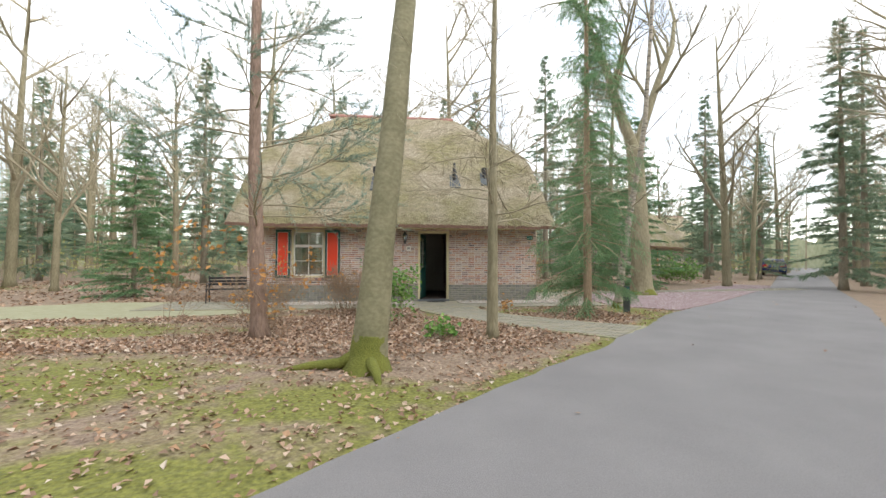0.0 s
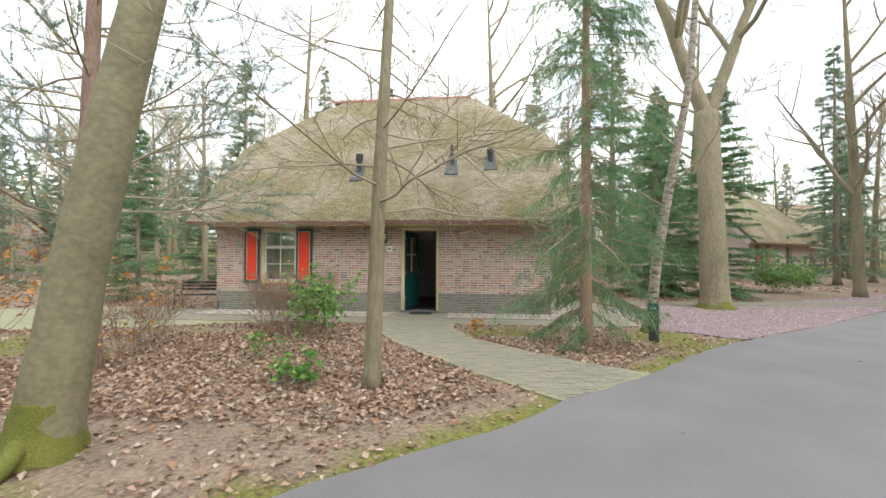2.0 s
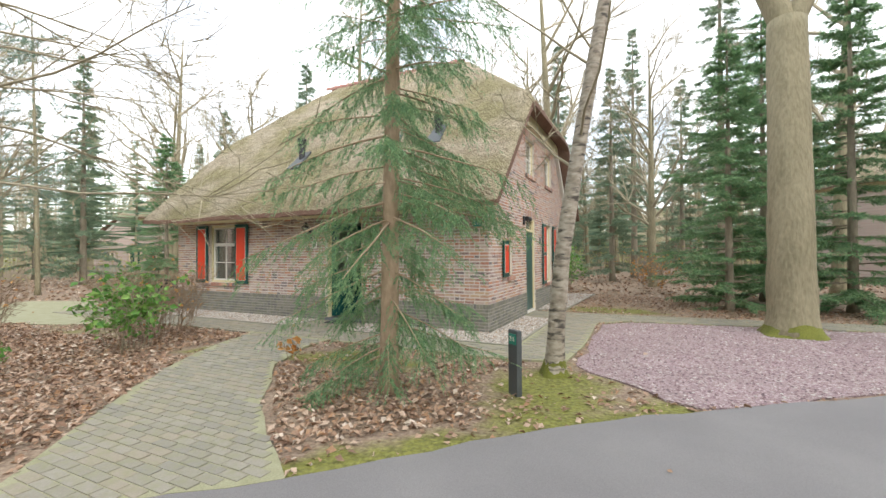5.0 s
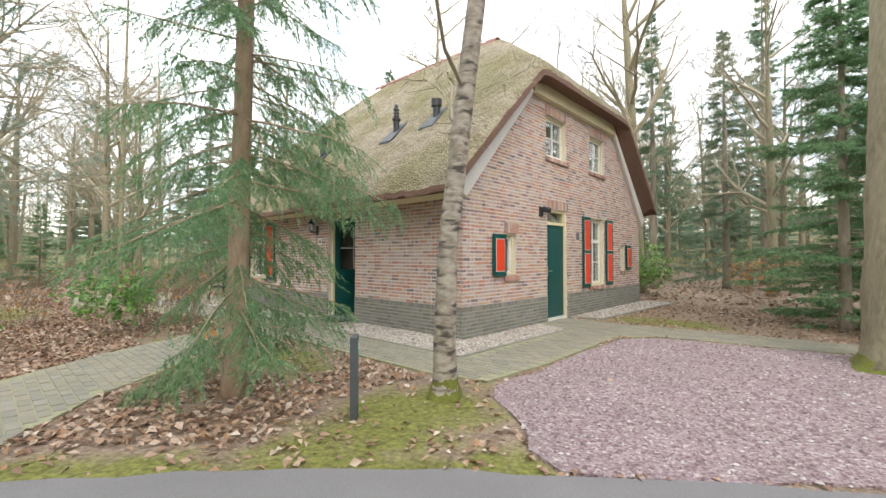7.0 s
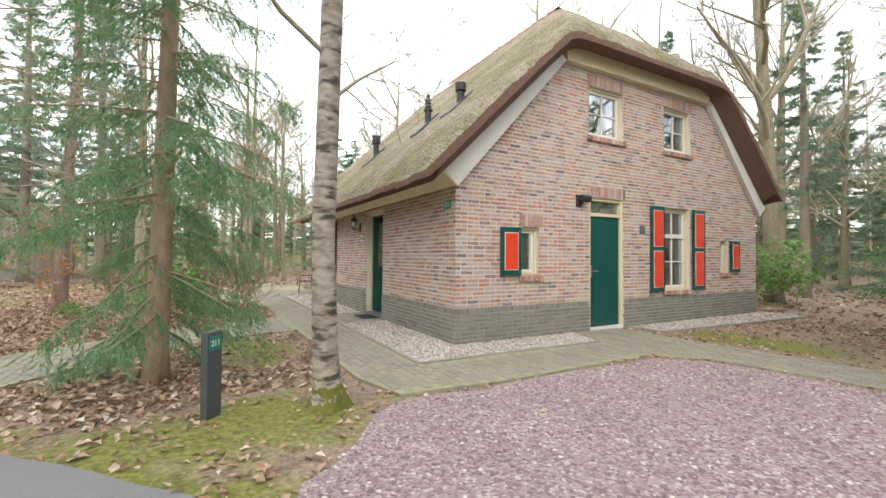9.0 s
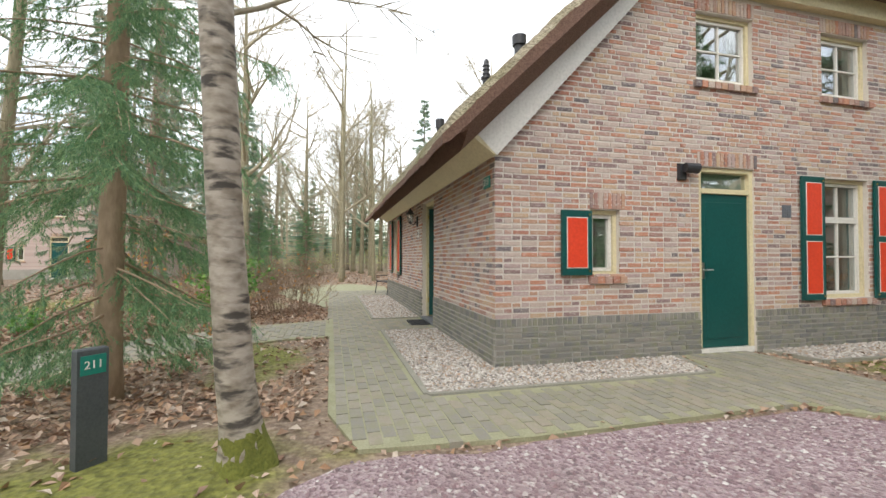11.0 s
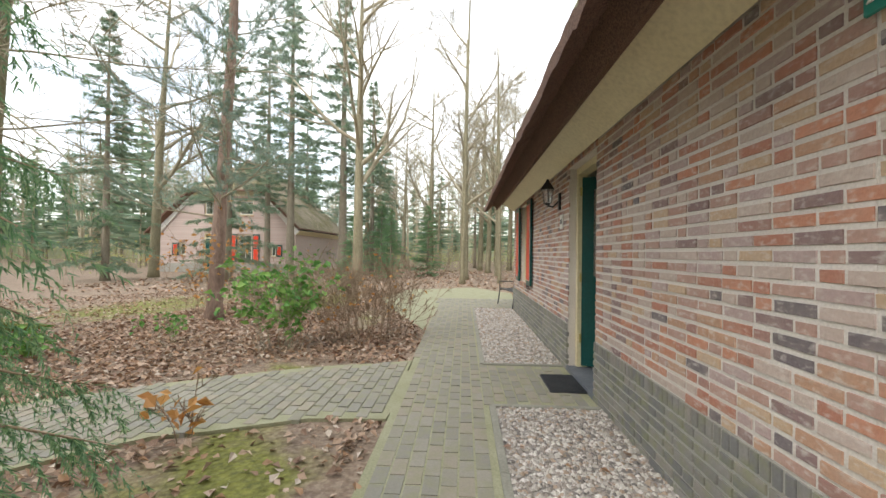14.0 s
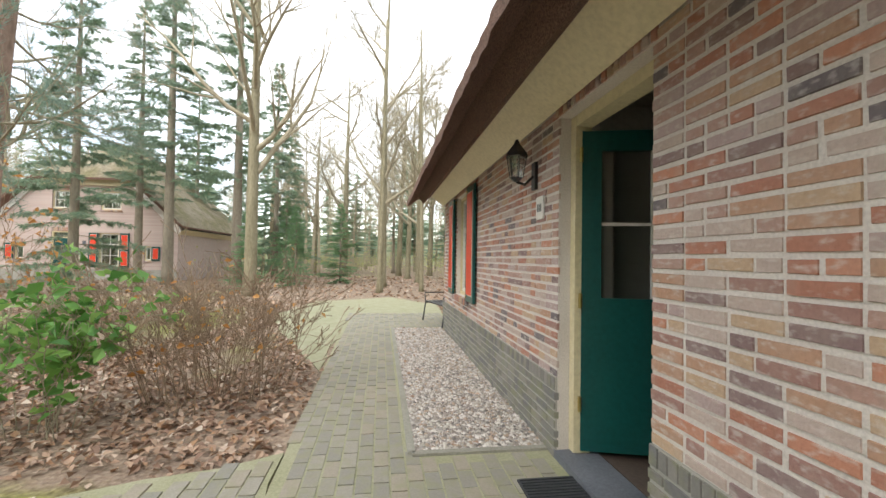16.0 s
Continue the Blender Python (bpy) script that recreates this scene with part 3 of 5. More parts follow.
def thatch(house, step, rough):
    x0, x1, y0, y1 = HX0 - 0.44, HX1 + 0.44, HY0 - 0.74, HY1 + 0.40
    nx, ny = int((x1 - x0) / step), int((y1 - y0) / step)
    top, bot, faces, n = [], [], [], 0
    for j in range(ny + 1):
        for i in range(nx + 1):
            x, y = x0 + (x1 - x0) * i / nx, y0 + (y1 - y0) * j / ny
            e = min(x - x0, x1 - x, y - y0, y1 - y)
            z = roof_z(x, y)
            # the edge is rounded over, the field is lumpy
            z -= 0.15 * max(0, 1 - e / 0.28) ** 2
            if rough:
                z += 0.035 * noise.noise((x * 0.8, y * 0.8, 3.0)) + 0.030 * noise.noise((x * 3.5, y * 3.5, 7.0)) + 0.022 * noise.noise((x * 9, y * 9, 5.0))
                if e < 1e-6:
                    z += 0.02 * noise.noise((x * 9, y * 9, 1.0))
            hip = min(x - x0, x1 - x) * HIP_PITCH + HIP_TOP < ROOF_Z + PITCH * (min(y, HY1 - y) + 0.72)
            inner = min(1, min(x - x0, x1 - x) / 0.32)
            low = roof_z(x, y) - (0.26 + 0.26 * inner if hip else 0.30 + 0.22 * inner)
            if min(y - y0, y1 - y) < 0.30:
                low = max(low, z - 0.10 - 0.6 * min(y - y0, y1 - y))
            top.append((x, y, z))
            bot.append((x, y, min(low, z - 0.08)))
    W, N = nx + 1, (nx + 1) * (ny + 1)
    for j in range(ny):
        for i in range(nx):
            a = j * W + i
            faces.append((a, a + 1, a + W + 1, a + W))
    me = bpy.data.meshes.new("thatch")
    me.from_pydata(top, [], faces)
    me.materials.append(M["thatch"])
    me.polygons.foreach_set("use_smooth", [True] * len(me.polygons))
    roof = new("roof", me)
    roof.parent = house
    tagged(roof, "steep weathered reed thatch with half-hipped ends, mossy in patches")
    rim = [j for j in range(W)] + [j * W + nx for j in range(1, ny + 1)] + [ny * W + i for i in reversed(range(nx))] + [j * W for j in reversed(range(1, ny))]
    g = Geo()
    g.v = [top[i] for i in rim] + [bot[i] for i in rim]
    m = len(rim)
    g.f = [(i, i + m, (i + 1) % m + m, (i + 1) % m) for i in range(m)]
    g2v = bot
    b = len(g.v)
    g.v += g2v
    for j in range(ny):
        for i in range(nx):
            a = b + j * W + i
            g.f.append((a, a + W, a + W + 1, a + 1))
    cut = part("thatch_underside", g, "thatch_cut", house, "dark cut ends of the reed thatch")
    return roof


def gable_top(y):
    return min(RAKE_Z + RAKE * min(y, HY1 - y) + 0.06, HIP_Z + 0.13)


def make_house(label, detail, at=(0, 0, 0), rz=0.0):
    """A low brick farmhouse cottage under a half-hipped thatched roof; detail adds real bricks."""
    h = thing("house", label, "house", "thatched cottages", at=at, rz=rz)
    holes_s = [(-8.25, -7.18, 0.80, 2.37), (-4.10, -3.04, -0.1, 2.38)]
    holes_e = [(1.25, 1.67, 1.04, 1.86), (2.89, 3.84, -0.1, 2.48), (5.08, 6.03, 0.67, 2.43), (7.23, 7.58, 1.02, 1.78),
               (2.87, 3.84, 3.63, 4.58), (5.12, 6.08, 3.63, 4.58)]
    th = 0.30
    # front wall
    g = Geo()
    backing(g, WALL_S, HX0 + th, HX1 - th, -0.1, holes_s, lambda u: EAVE_Z, th)
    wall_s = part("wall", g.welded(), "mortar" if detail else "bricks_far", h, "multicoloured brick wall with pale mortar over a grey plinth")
    g = Geo()
    cuts = [0.5 * k for k in range(1, 18)] + [HIP_Q + 0.07, HY1 - HIP_Q - 0.07, MIDY]
    backing(g, WALL_E, HY0 + 0.002, HY1 - 0.002, -0.1, holes_e, gable_top, th, cuts)
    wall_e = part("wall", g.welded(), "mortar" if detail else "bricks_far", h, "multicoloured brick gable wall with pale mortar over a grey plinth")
    g = Geo()
    g.box(HX0 + th, HX1 - th, HY1 - th, HY1, -0.1, EAVE_Z, 0)
    backing(g, lambda u, z, d: (HX0 - d, u, z), HY0 + 0.002, HY1 - 0.002, -0.1, [], gable_top, th, cuts)
    part("wall", g.welded(), "mortar" if detail else "bricks_far", h, "brick wall at the back of the cottage")
    # plinth
    full = lambda z: (-99, 99)
    lim = lambda z: (max(HY0, (z - RAKE_Z - 0.02) / RAKE), min(HY1, HY1 - (z - RAKE_Z - 0.02) / RAKE))
    for at_, a, b, holes, wall, nb in ((WALL_S, HX0, HX1, holes_s, wall_s, (-2.75, -0.5, 1.0, 2.35)), (WALL_E, HY0, HY1, holes_e, wall_e, (0.0, 2.2, 0.56, 1.9))):
        if detail:
            top = EAVE_Z - 0.05 if at_ is WALL_S else HIP_Z - 0.02
            brick_wall(wall, at_, a, b, 0.555, top, holes, full if at_ is WALL_S else lim, 11 if at_ is WALL_S else 12, nb)
            g, rnd = Geo(), random.Random(5)
            for u, ln, z in brick_spots(a, b, -0.06, 0.46, holes, full, rnd):
                if z < 0.42:
                    brick_block(g, at_, u, ln, z, BRICK_H, 0.022, rnd)
            u = a
            while u < b - 0.04:
                if all(not (h0 - 0.05 < u < h1) or z0 > 0.6 for h0, h1, z0, z1 in holes):
                    brick_block(g, at_, u, 0.056, 0.462, 0.088, 0.020, rnd)
                u += 0.0665
            part("plinth", g, "plinth", wall, "grey-black brick plinth with a green bloom", kind="stuff")
        g = Geo()
        for s, e in spans(a, b, [q for q in holes if q[2] < 0.2], 0.2):
            g.box(s, e, 0, 0.012, -0.1, 0.553, 0.002, at_)
        part("plinth_backing", g, "plinth_mortar", wall, "dark grey plinth")
    # openings of the front wall
    soldiers(h, WALL_S, -4.15, -2.99, 2.39, 0.19, split=detail)
    soldiers(h, WALL_S, -8.28, -7.15, 2.38, 0.19, seed=4, split=detail)
    window(h, WALL_S, -8.25, -7.18, 0.80, 2.37, 2, 2, transom=1.84)
    stone_sill(h, WALL_S, -8.33, -7.10, 0.795, split=detail)
    shutter(h, WALL_S, -8.73, -8.27, 0.79, 2.37)
    shutter(h, WALL_S, -7.16, -6.68, 0.79, 2.37, side=-1)
    fr = Geo()
    for a, b, c, e in ((-4.10, -4.02, 0.06, 2.38), (-3.12, -3.04, 0.06, 2.38), (-4.02, -3.12, 2.30, 2.38)):
        fr.box(a, b, -0.20, -0.085, c, e, 0.003, WALL_S)
    part("door_frame", fr, "cream", h, "cream-painted door frame")
    g = Geo()
    g.box(-4.12, -3.02, -0.26, 0.02, -0.05, 0.058, 0.004, WALL_S)
    part("doorstep", g, "bluestone", h, "bluestone threshold")
    # the front door stands open, turned into the hall
    door = new("door_leaf")
    door.parent = h
    door.matrix_basis = pose(-4.015, 0.13, 0, 0, 0, 74)
    tagged(door, "dark green stable door with four panes, standing open")
    g = Geo()
    for a, b, c, e in ((0, 0.93, 0.08, 1.12), (0, 0.13, 1.12, 2.27), (0.80, 0.93, 1.12, 2.27), (0.13, 0.80, 2.13, 2.27)):
        g.box(a, b, 0.0, 0.045, c, e, 0.003)
    part("leaf", g, "green", door)
    g = Geo()
    g.box(0.12, 0.81, -0.006, 0.0, 0.22, 0.60, 0.003)
    g.box(0.12, 0.81, -0.006, 0.0, 0.66, 1.02, 0.003)
    part("panel", g, "green", door)
    g = Geo()
    g.box(0.455, 0.475, 0.01, 0.035, 1.12, 2.13, 0.002)
    g.box(0.13, 0.455, 0.01, 0.035, 1.615, 1.637, 0.002)
    g.box(0.475, 0.80, 0.01, 0.035, 1.615, 1.637, 0.002)
    part("glazing_bar", g, "white", door, "white glazing bars")
    g = Geo()
    g.box(0.13, 0.80, 0.02, 0.025, 1.12, 2.13)
    part("pane", g, "glass", door).visible_shadow = False
    g = Geo()
    g.box(0.86, 0.90, -0.012, 0.0, 0.98, 1.20, 0.003)
    g.tube([(0.88, -0.01, 1.14), (0.88, -0.06, 1.14), (0.76, -0.06, 1.14)], [0.009] * 3, 8)
    part("door_handle", g, "metal", door, "brushed metal lever handle")
    g = Geo()
    for z in (0.35, 1.05, 2.05):
        g.tube([(-0.01, -0.02, z), (-0.01, -0.02, z + 0.10)], [0.012] * 2, 8)
    part("hinge", g, "brass", door, "brass hinges")
    # openings of the gable
    window(h, WALL_E, 1.25, 1.67, 1.04, 1.86, 1, 1, bars=False, blind=True, label="small white window with a slatted blind")
    stone_sill(h, WALL_E, 1.22, 1.75, 1.035, split=detail)
    soldiers(h, WALL_E, 1.24, 1.74, 1.87, 0.20, split=detail)
    shutter(h, WALL_E, 0.83, 1.24, 1.05, 1.84)
    window(h, WALL_E, 5.08, 6.03, 0.67, 2.43, 2, 2, transom=1.83)
    stone_sill(h, WALL_E, 5.05, 6.08, 0.665, split=detail)
    shutter(h, WALL_E, 4.63, 5.06, 0.66, 2.43, 2)
    shutter(h, WALL_E, 6.08, 6.53, 0.66, 2.43, 2, side=-1)
    window(h, WALL_E, 7.23, 7.58, 1.02, 1.78, 1, 1, bars=False)
    stone_sill(h, WALL_E, 7.20, 7.63, 1.015, split=detail)
    shutter(h, WALL_E, 7.60, 8.00, 1.03, 1.77, side=-1)
    for a, b in ((2.87, 3.84), (5.12, 6.08)):
        window(h, WALL_E, a, b, 3.63, 4.58, 2, 2)
        stone_sill(h, WALL_E, a - 0.05, b + 0.06, 3.625, split=detail)
        soldiers(h, WALL_E, a - 0.03, b + 0.03, 4.59, 0.2, split=detail)
    soldiers(h, WALL_E, 2.86, 3.90, 2.49, 0.19, split=detail)
    fr = Geo()
    for a, b, c, e in ((2.89, 2.96, 0.05, 2.48), (3.77, 3.84, 0.05, 2.48), (2.96, 3.77, 2.42, 2.48), (2.96, 3.77, 2.13, 2.20)):
        fr.box(a, b, -0.14, -0.03, c, e, 0.003, WALL_E)
    part("door_frame", fr, "cream", h, "cream-painted door frame with a transom light")
    g = Geo()
    g.box(2.96, 3.77, -0.10, -0.09, 2.20, 2.42, 0, WALL_E)
    part("pane", g, "glass", h).visible_shadow = False
    g = Geo()
    g.box(2.98, 3.75, -0.13, -0.12, 2.22, 2.40, 0, WALL_E)
    part("blind", g, "curtain", h, "pale blind behind the transom light")
    g = Geo()
    g.box(2.89, 3.84, -0.20, -0.02, -0.05, 0.05, 0.003, WALL_E)
    part("doorstep", g, "white", h, "pale door threshold")
    side = new("door_leaf")
    side.parent = h
    tagged(side, "closed dark green panelled side door")
    g = Geo()
    g.box(2.962, 3.768, -0.105, -0.06, 0.055, 2.128, 0.003, WALL_E)
    part("leaf", g, "green", side)
    g = Geo()
    g.box(3.06, 3.67, -0.062, -0.054, 0.17, 2.02, 0.004, WALL_E)
    part("panel", g, "green", side)
    g = Geo()
    g.box(2.985, 3.025, -0.056, -0.048, 0.98, 1.20, 0.003, WALL_E)
    g.tube([(-0.05, 3.005, 1.10), (-0.0, 3.005, 1.10), (-0.0, 3.12, 1.10)], [0.009] * 3, 8)
    part("door_handle", g, "metal", side, "brushed metal lever handle")
    g = Geo()
    for k in range(4):
        for q in range(4):
            g.box(4.33 + q * .038, 4.355 + q * .038, 0.006, 0.018, 1.84 + k * .04, 1.87 + k * .04, 0.001, WALL_E)
    g.box(4.32, 4.49, 0.004, 0.010, 1.83, 2.01, 0.001, WALL_E)
    part("wall_vent", g, "bluestone", h, "dark grille in the wall")
    # roof
    thatch(h, 0.075 if detail else 0.4, detail)
    k, x, ridge_z = 0, -7.75, roof_z(-5.0, MIDY) - 0.09
    ridge = new("ridge")
    ridge.parent = h
    tagged(ridge, "row of half-round red-brown ridge tiles")
    g = Geo()
    while x < -2.45:
        n, rr = 9, 0.15 + 0.004 * (k % 2)
        ring = [(math.cos(math.pi * q / (n - 1)) * rr, math.sin(math.pi * q / (n - 1)) * rr) for q in range(n)]
        b = len(g.v)
        for xx, s in ((x, 1.14), (x + 0.06, 1.14), (x + 0.065, 1.0), (x + 0.31, 1.0)):
            for yy, zz in ring:
                g.v.append((xx, MIDY + yy * s, ridge_z + zz * s))
        for r_ in range(3):
            for q in range(n - 1):
                g.f.append((b + r_ * n + q, b + r_ * n + q + 1, b + (r_ + 1) * n + q + 1, b + (r_ + 1) * n + q))
        if detail:
            part("ridge_tile", g, "ridge", ridge)
            g = Geo()
        x += 0.30
        k += 1
    if g.v:
        part("ridge_tile", g, "ridge", ridge, kind="stuff")
    # cream boards under the thatch
    g = Geo()
    for s, base in ((1, 0.0), (-1, HY1)):
        y = lambda q: base - s * q
        e = 0.094
        pts = [(HX0 - e, y(0.03), 2.43), (HX1 + e, y(0.03), 2.43), (HX1 + e, y(0.34), 2.655), (HX0 - e, y(0.34), 2.655),
               (HX0 - e, y(0.02), 2.48), (HX1 + e, y(0.02), 2.48), (HX1 + e, y(0.31), 2.705), (HX0 - e, y(0.31), 2.705)]
        g.quad_box(pts, s > 0)
        part("eave_board", g, "cream", h, "cream board under the thatched eave")
        g = Geo()
    for xa, sg in ((HX1, 1), (HX0, -1)):
        wall = lambda u, z, d: (xa + sg * d, u, z)
        for s in (1, -1):
            g = Geo()
            Y = lambda q: q if s > 0 else HY1 - q
            slope = lambda q: RAKE_Z + RAKE * q

            def plate(quad, d0, d1):
                pts = [wall(Y(q), z, d0) for q, z in quad] + [wall(Y(q), z, d1) for q, z in quad]
                e, f, c = (Vector(pts[i]) - Vector(pts[0]) for i in (1, 3, 4))
                g.quad_box(pts, e.cross(f).dot(c) < 0)

            plate([(-0.01, slope(-0.01)), (HIP_Q, slope(HIP_Q)), (HIP_Q - 0.23, slope(HIP_Q) + 0.22), (-0.24, slope(-0.01) + 0.22)], -0.02, 0.10)
            part("rake_board", g, "white", h, "white board along the gable verge")
        g = Geo()
        g.box(HIP_Q, HY1 - HIP_Q, -0.02, 0.12, HIP_Z, HIP_Z + 0.34, 0.004, wall)
        part("hip_board", g, "cream", h, "cream board under the half hip")
    # inside
    g = Geo()
    g.box(HX0 + .3, HX1 - .3, HY0 + .3, HY1 - .3, -0.05, 0.03)
    part("inner_floor", g, "floorboards", h, "dark hall floor")
    g = Geo()
    g.box(HX0 + .3, HX1 - .3, HY0 + .3, HY1 - .3, 2.62, 2.70)
    part("inner_ceiling", g, "plaster", h)
    g = Geo()
    g.box(-4.45, -4.35, 0.3, 4.5, 0.03, 2.6)
    g.box(-2.75, -2.65, 0.3, 4.5, 0.03, 2.6)
    g.box(-4.35, -2.75, 4.4, 4.5, 0.03, 2.6)
    g.box(-4.35, -3.55, 2.4, 2.5, 2.1, 2.6)
    part("inner_wall", g, "plaster", h, "plastered hall walls")
    return h


# ---- trees ----
def bent(rnd, p, d, length, segs, gnarl, lift):
    pts = [Vector(p)]
    d = Vector(d).normalized()
    for _ in range(segs):
        d = (d + Vector((rnd.gauss(0, gnarl), rnd.gauss(0, gnarl), rnd.gauss(0, gnarl) + lift))).normalized()
        pts.append(pts[-1] + d * length / segs)
    return pts, d


def branchy(geo, rnd, p, d, length, r, level, top_level, kids, spread=0.75, gnarl=0.13, lift=0.05, shrink=0.55, fine=None):
    sides = 6 if r > 0.04 else 4 if r > 0.012 else 3
    segs = 5 if level < 2 else 3
    pts, end = bent(rnd, p, d, length, segs, gnarl, lift)
    radii = [max(0.0035, r * (1 - 0.78 * i / segs)) for i in range(segs + 1)]
    geo.tube(pts, radii, sides, False)
    if fine is not None and level >= top_level - 1:
        fine.append((tuple(pts[1]), tuple(pts[-1]), length))
    if level >= top_level:
        return
    for k in range(kids[min(level, len(kids) - 1)]):
        f = rnd.uniform(0.22, 1.0)
        i = min(int(f * segs), segs - 1)
        q = pts[i].lerp(pts[i + 1], f * segs - i)
        ax = (pts[i + 1] - pts[i]).normalized()
        side = ax.orthogonal().normalized()
        side.rotate(Matrix.Rotation(rnd.uniform(0, 2 * math.pi), 3, ax))
        nd = (ax * (1.0 - 0.35 * rnd.random()) + side * spread * rnd.uniform(0.7, 1.2)).normalized()
        branchy(geo, rnd, q, nd, length * shrink * rnd.uniform(0.7, 1.15) * (1.15 - 0.5 * f), radii[i] * 0.55, level + 1, top_level, kids, spread, gnarl, lift, shrink, fine)


def trunk_geo(points, radii, seed, n=14, flare=0.35, knots=6):
    """A tapered trunk with root flare and uneven girth."""
    g, rnd = Geo(), random.Random(seed)
    pts, rr = [], []
    steps = 26
    for i in range(steps + 1):
        f = i / steps * (len(points) - 1)
        k = min(int(f), len(points) - 2)
        pts.append(Vector(points[k]).lerp(Vector(points[k + 1]), f - k))
        rr.append(radii[k] + (radii[k + 1] - radii[k]) * (f - k))
    g.tube(pts, rr, n)
    base = pts[0].z
    out = []
    for i, (x, y, z) in enumerate(g.v):
        ring = i // n
        c = pts[min(ring, steps)]
        dx, dy = x - c.x, y - c.y
        a = math.atan2(dy, dx)
        low = max(0.0, 1 - (z - base) / 0.45)
        s = 1 + flare * low ** 2 * (1 + 0.5 * math.sin(a * 4 + seed)) + 0.07 * noise.noise((math.cos(a) * 1.3, math.sin(a) * 1.3, z * 1.6 + seed))
        out.append((c.x + dx * s, c.y + dy * s, z))
    g.v = out
    return g


def tree(label, points, radii, seed, bark, limbs, group="", twig="twig", category="tree", moss_h=0.0, crown_label="bare spreading twigs", n=14, flare=0.35, twigs=5, tufts=""):
    """limbs: (height share, direction, length, radius, levels, kids)."""
    t = thing("tree", label, category, group, at=points[0])
    o = Vector(points[0])
    pts = [Vector(p) - o for p in points]
    part("trunk", trunk_geo([p - Vector((0, 0, 0.12 if i == 0 else 0)) for i, p in enumerate(pts)], radii, seed, n, flare), bark, t, smooth=True)
    g, rnd, fine, nr = Geo(), random.Random(seed), [], np.random.default_rng(seed)
    for f, d, ln, r, lv, kids, spread, lift in limbs:
        k = min(int(f * (len(pts) - 1)), len(pts) - 2)
        p = pts[k].lerp(pts[k + 1], f * (len(pts) - 1) - k)
        branchy(g, rnd, p, d, ln, r, 0, lv, kids, spread, 0.12, lift, 0.55, fine)
    if g.v:
        if twigs:
            g.tris(np.concatenate([needle_run(nr, a, b, twigs, min(0.6, 0.55 * ln + 0.1), 0.011, 0.8, -0.15) for a, b, ln in fine]))
        part("crown", g, twig, t, crown_label, "stuff", smooth=True)
        if tufts:
            q = Geo()
            q.tris(np.concatenate([needle_run(nr, a, b, 95, 0.11, 0.010, 0.8, -0.2) for a, b, ln in fine]))
            part("needles", q, tufts, t, "tufts of grey-green pine needles", "stuff")
    if moss_h:
        g = trunk_geo([pts[0] - Vector((0, 0, 0.1)), pts[0] + (pts[1] - pts[0]) * (moss_h / (pts[1] - pts[0]).z)], [radii[0] * 1.03, radii[0] * 0.94], seed, n, flare + 0.05)
        for i, (x, y, z) in enumerate(g.v):
            s = 1.0 + 0.06 * noise.noise((x * 8, y * 8, z * 8)) - 0.10 * max(0, (z / moss_h) - 0.6 + 0.4 * math.sin(math.atan2(y, x) * 2))
            g.v[i] = (x * s, y * s, z)
        part("moss", g, "moss", t, "bright green moss round the foot", smooth=True)
    return t


def needle_run(rnd, a, b, n, length, width, fan=0.75, droop=0.0):
    """Thin triangles that stand out along a twig."""
    a, b = np.array(a), np.array(b)
    ax = b - a
    ln = np.linalg.norm(ax) + 1e-9
    ax = ax / ln
    t = rnd.random((n, 1))
    base = a + (b - a) * t
    rad = rnd.normal(size=(n, 3))
    rad -= (rad @ ax)[:, None] * ax
    rad /= np.linalg.norm(rad, axis=1)[:, None] + 1e-9
    d = ax * 0.7 + rad * fan + np.array([0, 0, -droop])
    d /= np.linalg.norm(d, axis=1)[:, None]
    side = np.cross(d, rnd.normal(size=(n, 3)))
    side /= np.linalg.norm(side, axis=1)[:, None] + 1e-9
    L = length * (0.6 + 0.6 * rnd.random((n, 1)))
    return np.stack([base - side * width / 2, base + side * width / 2, base + d * L], 1)


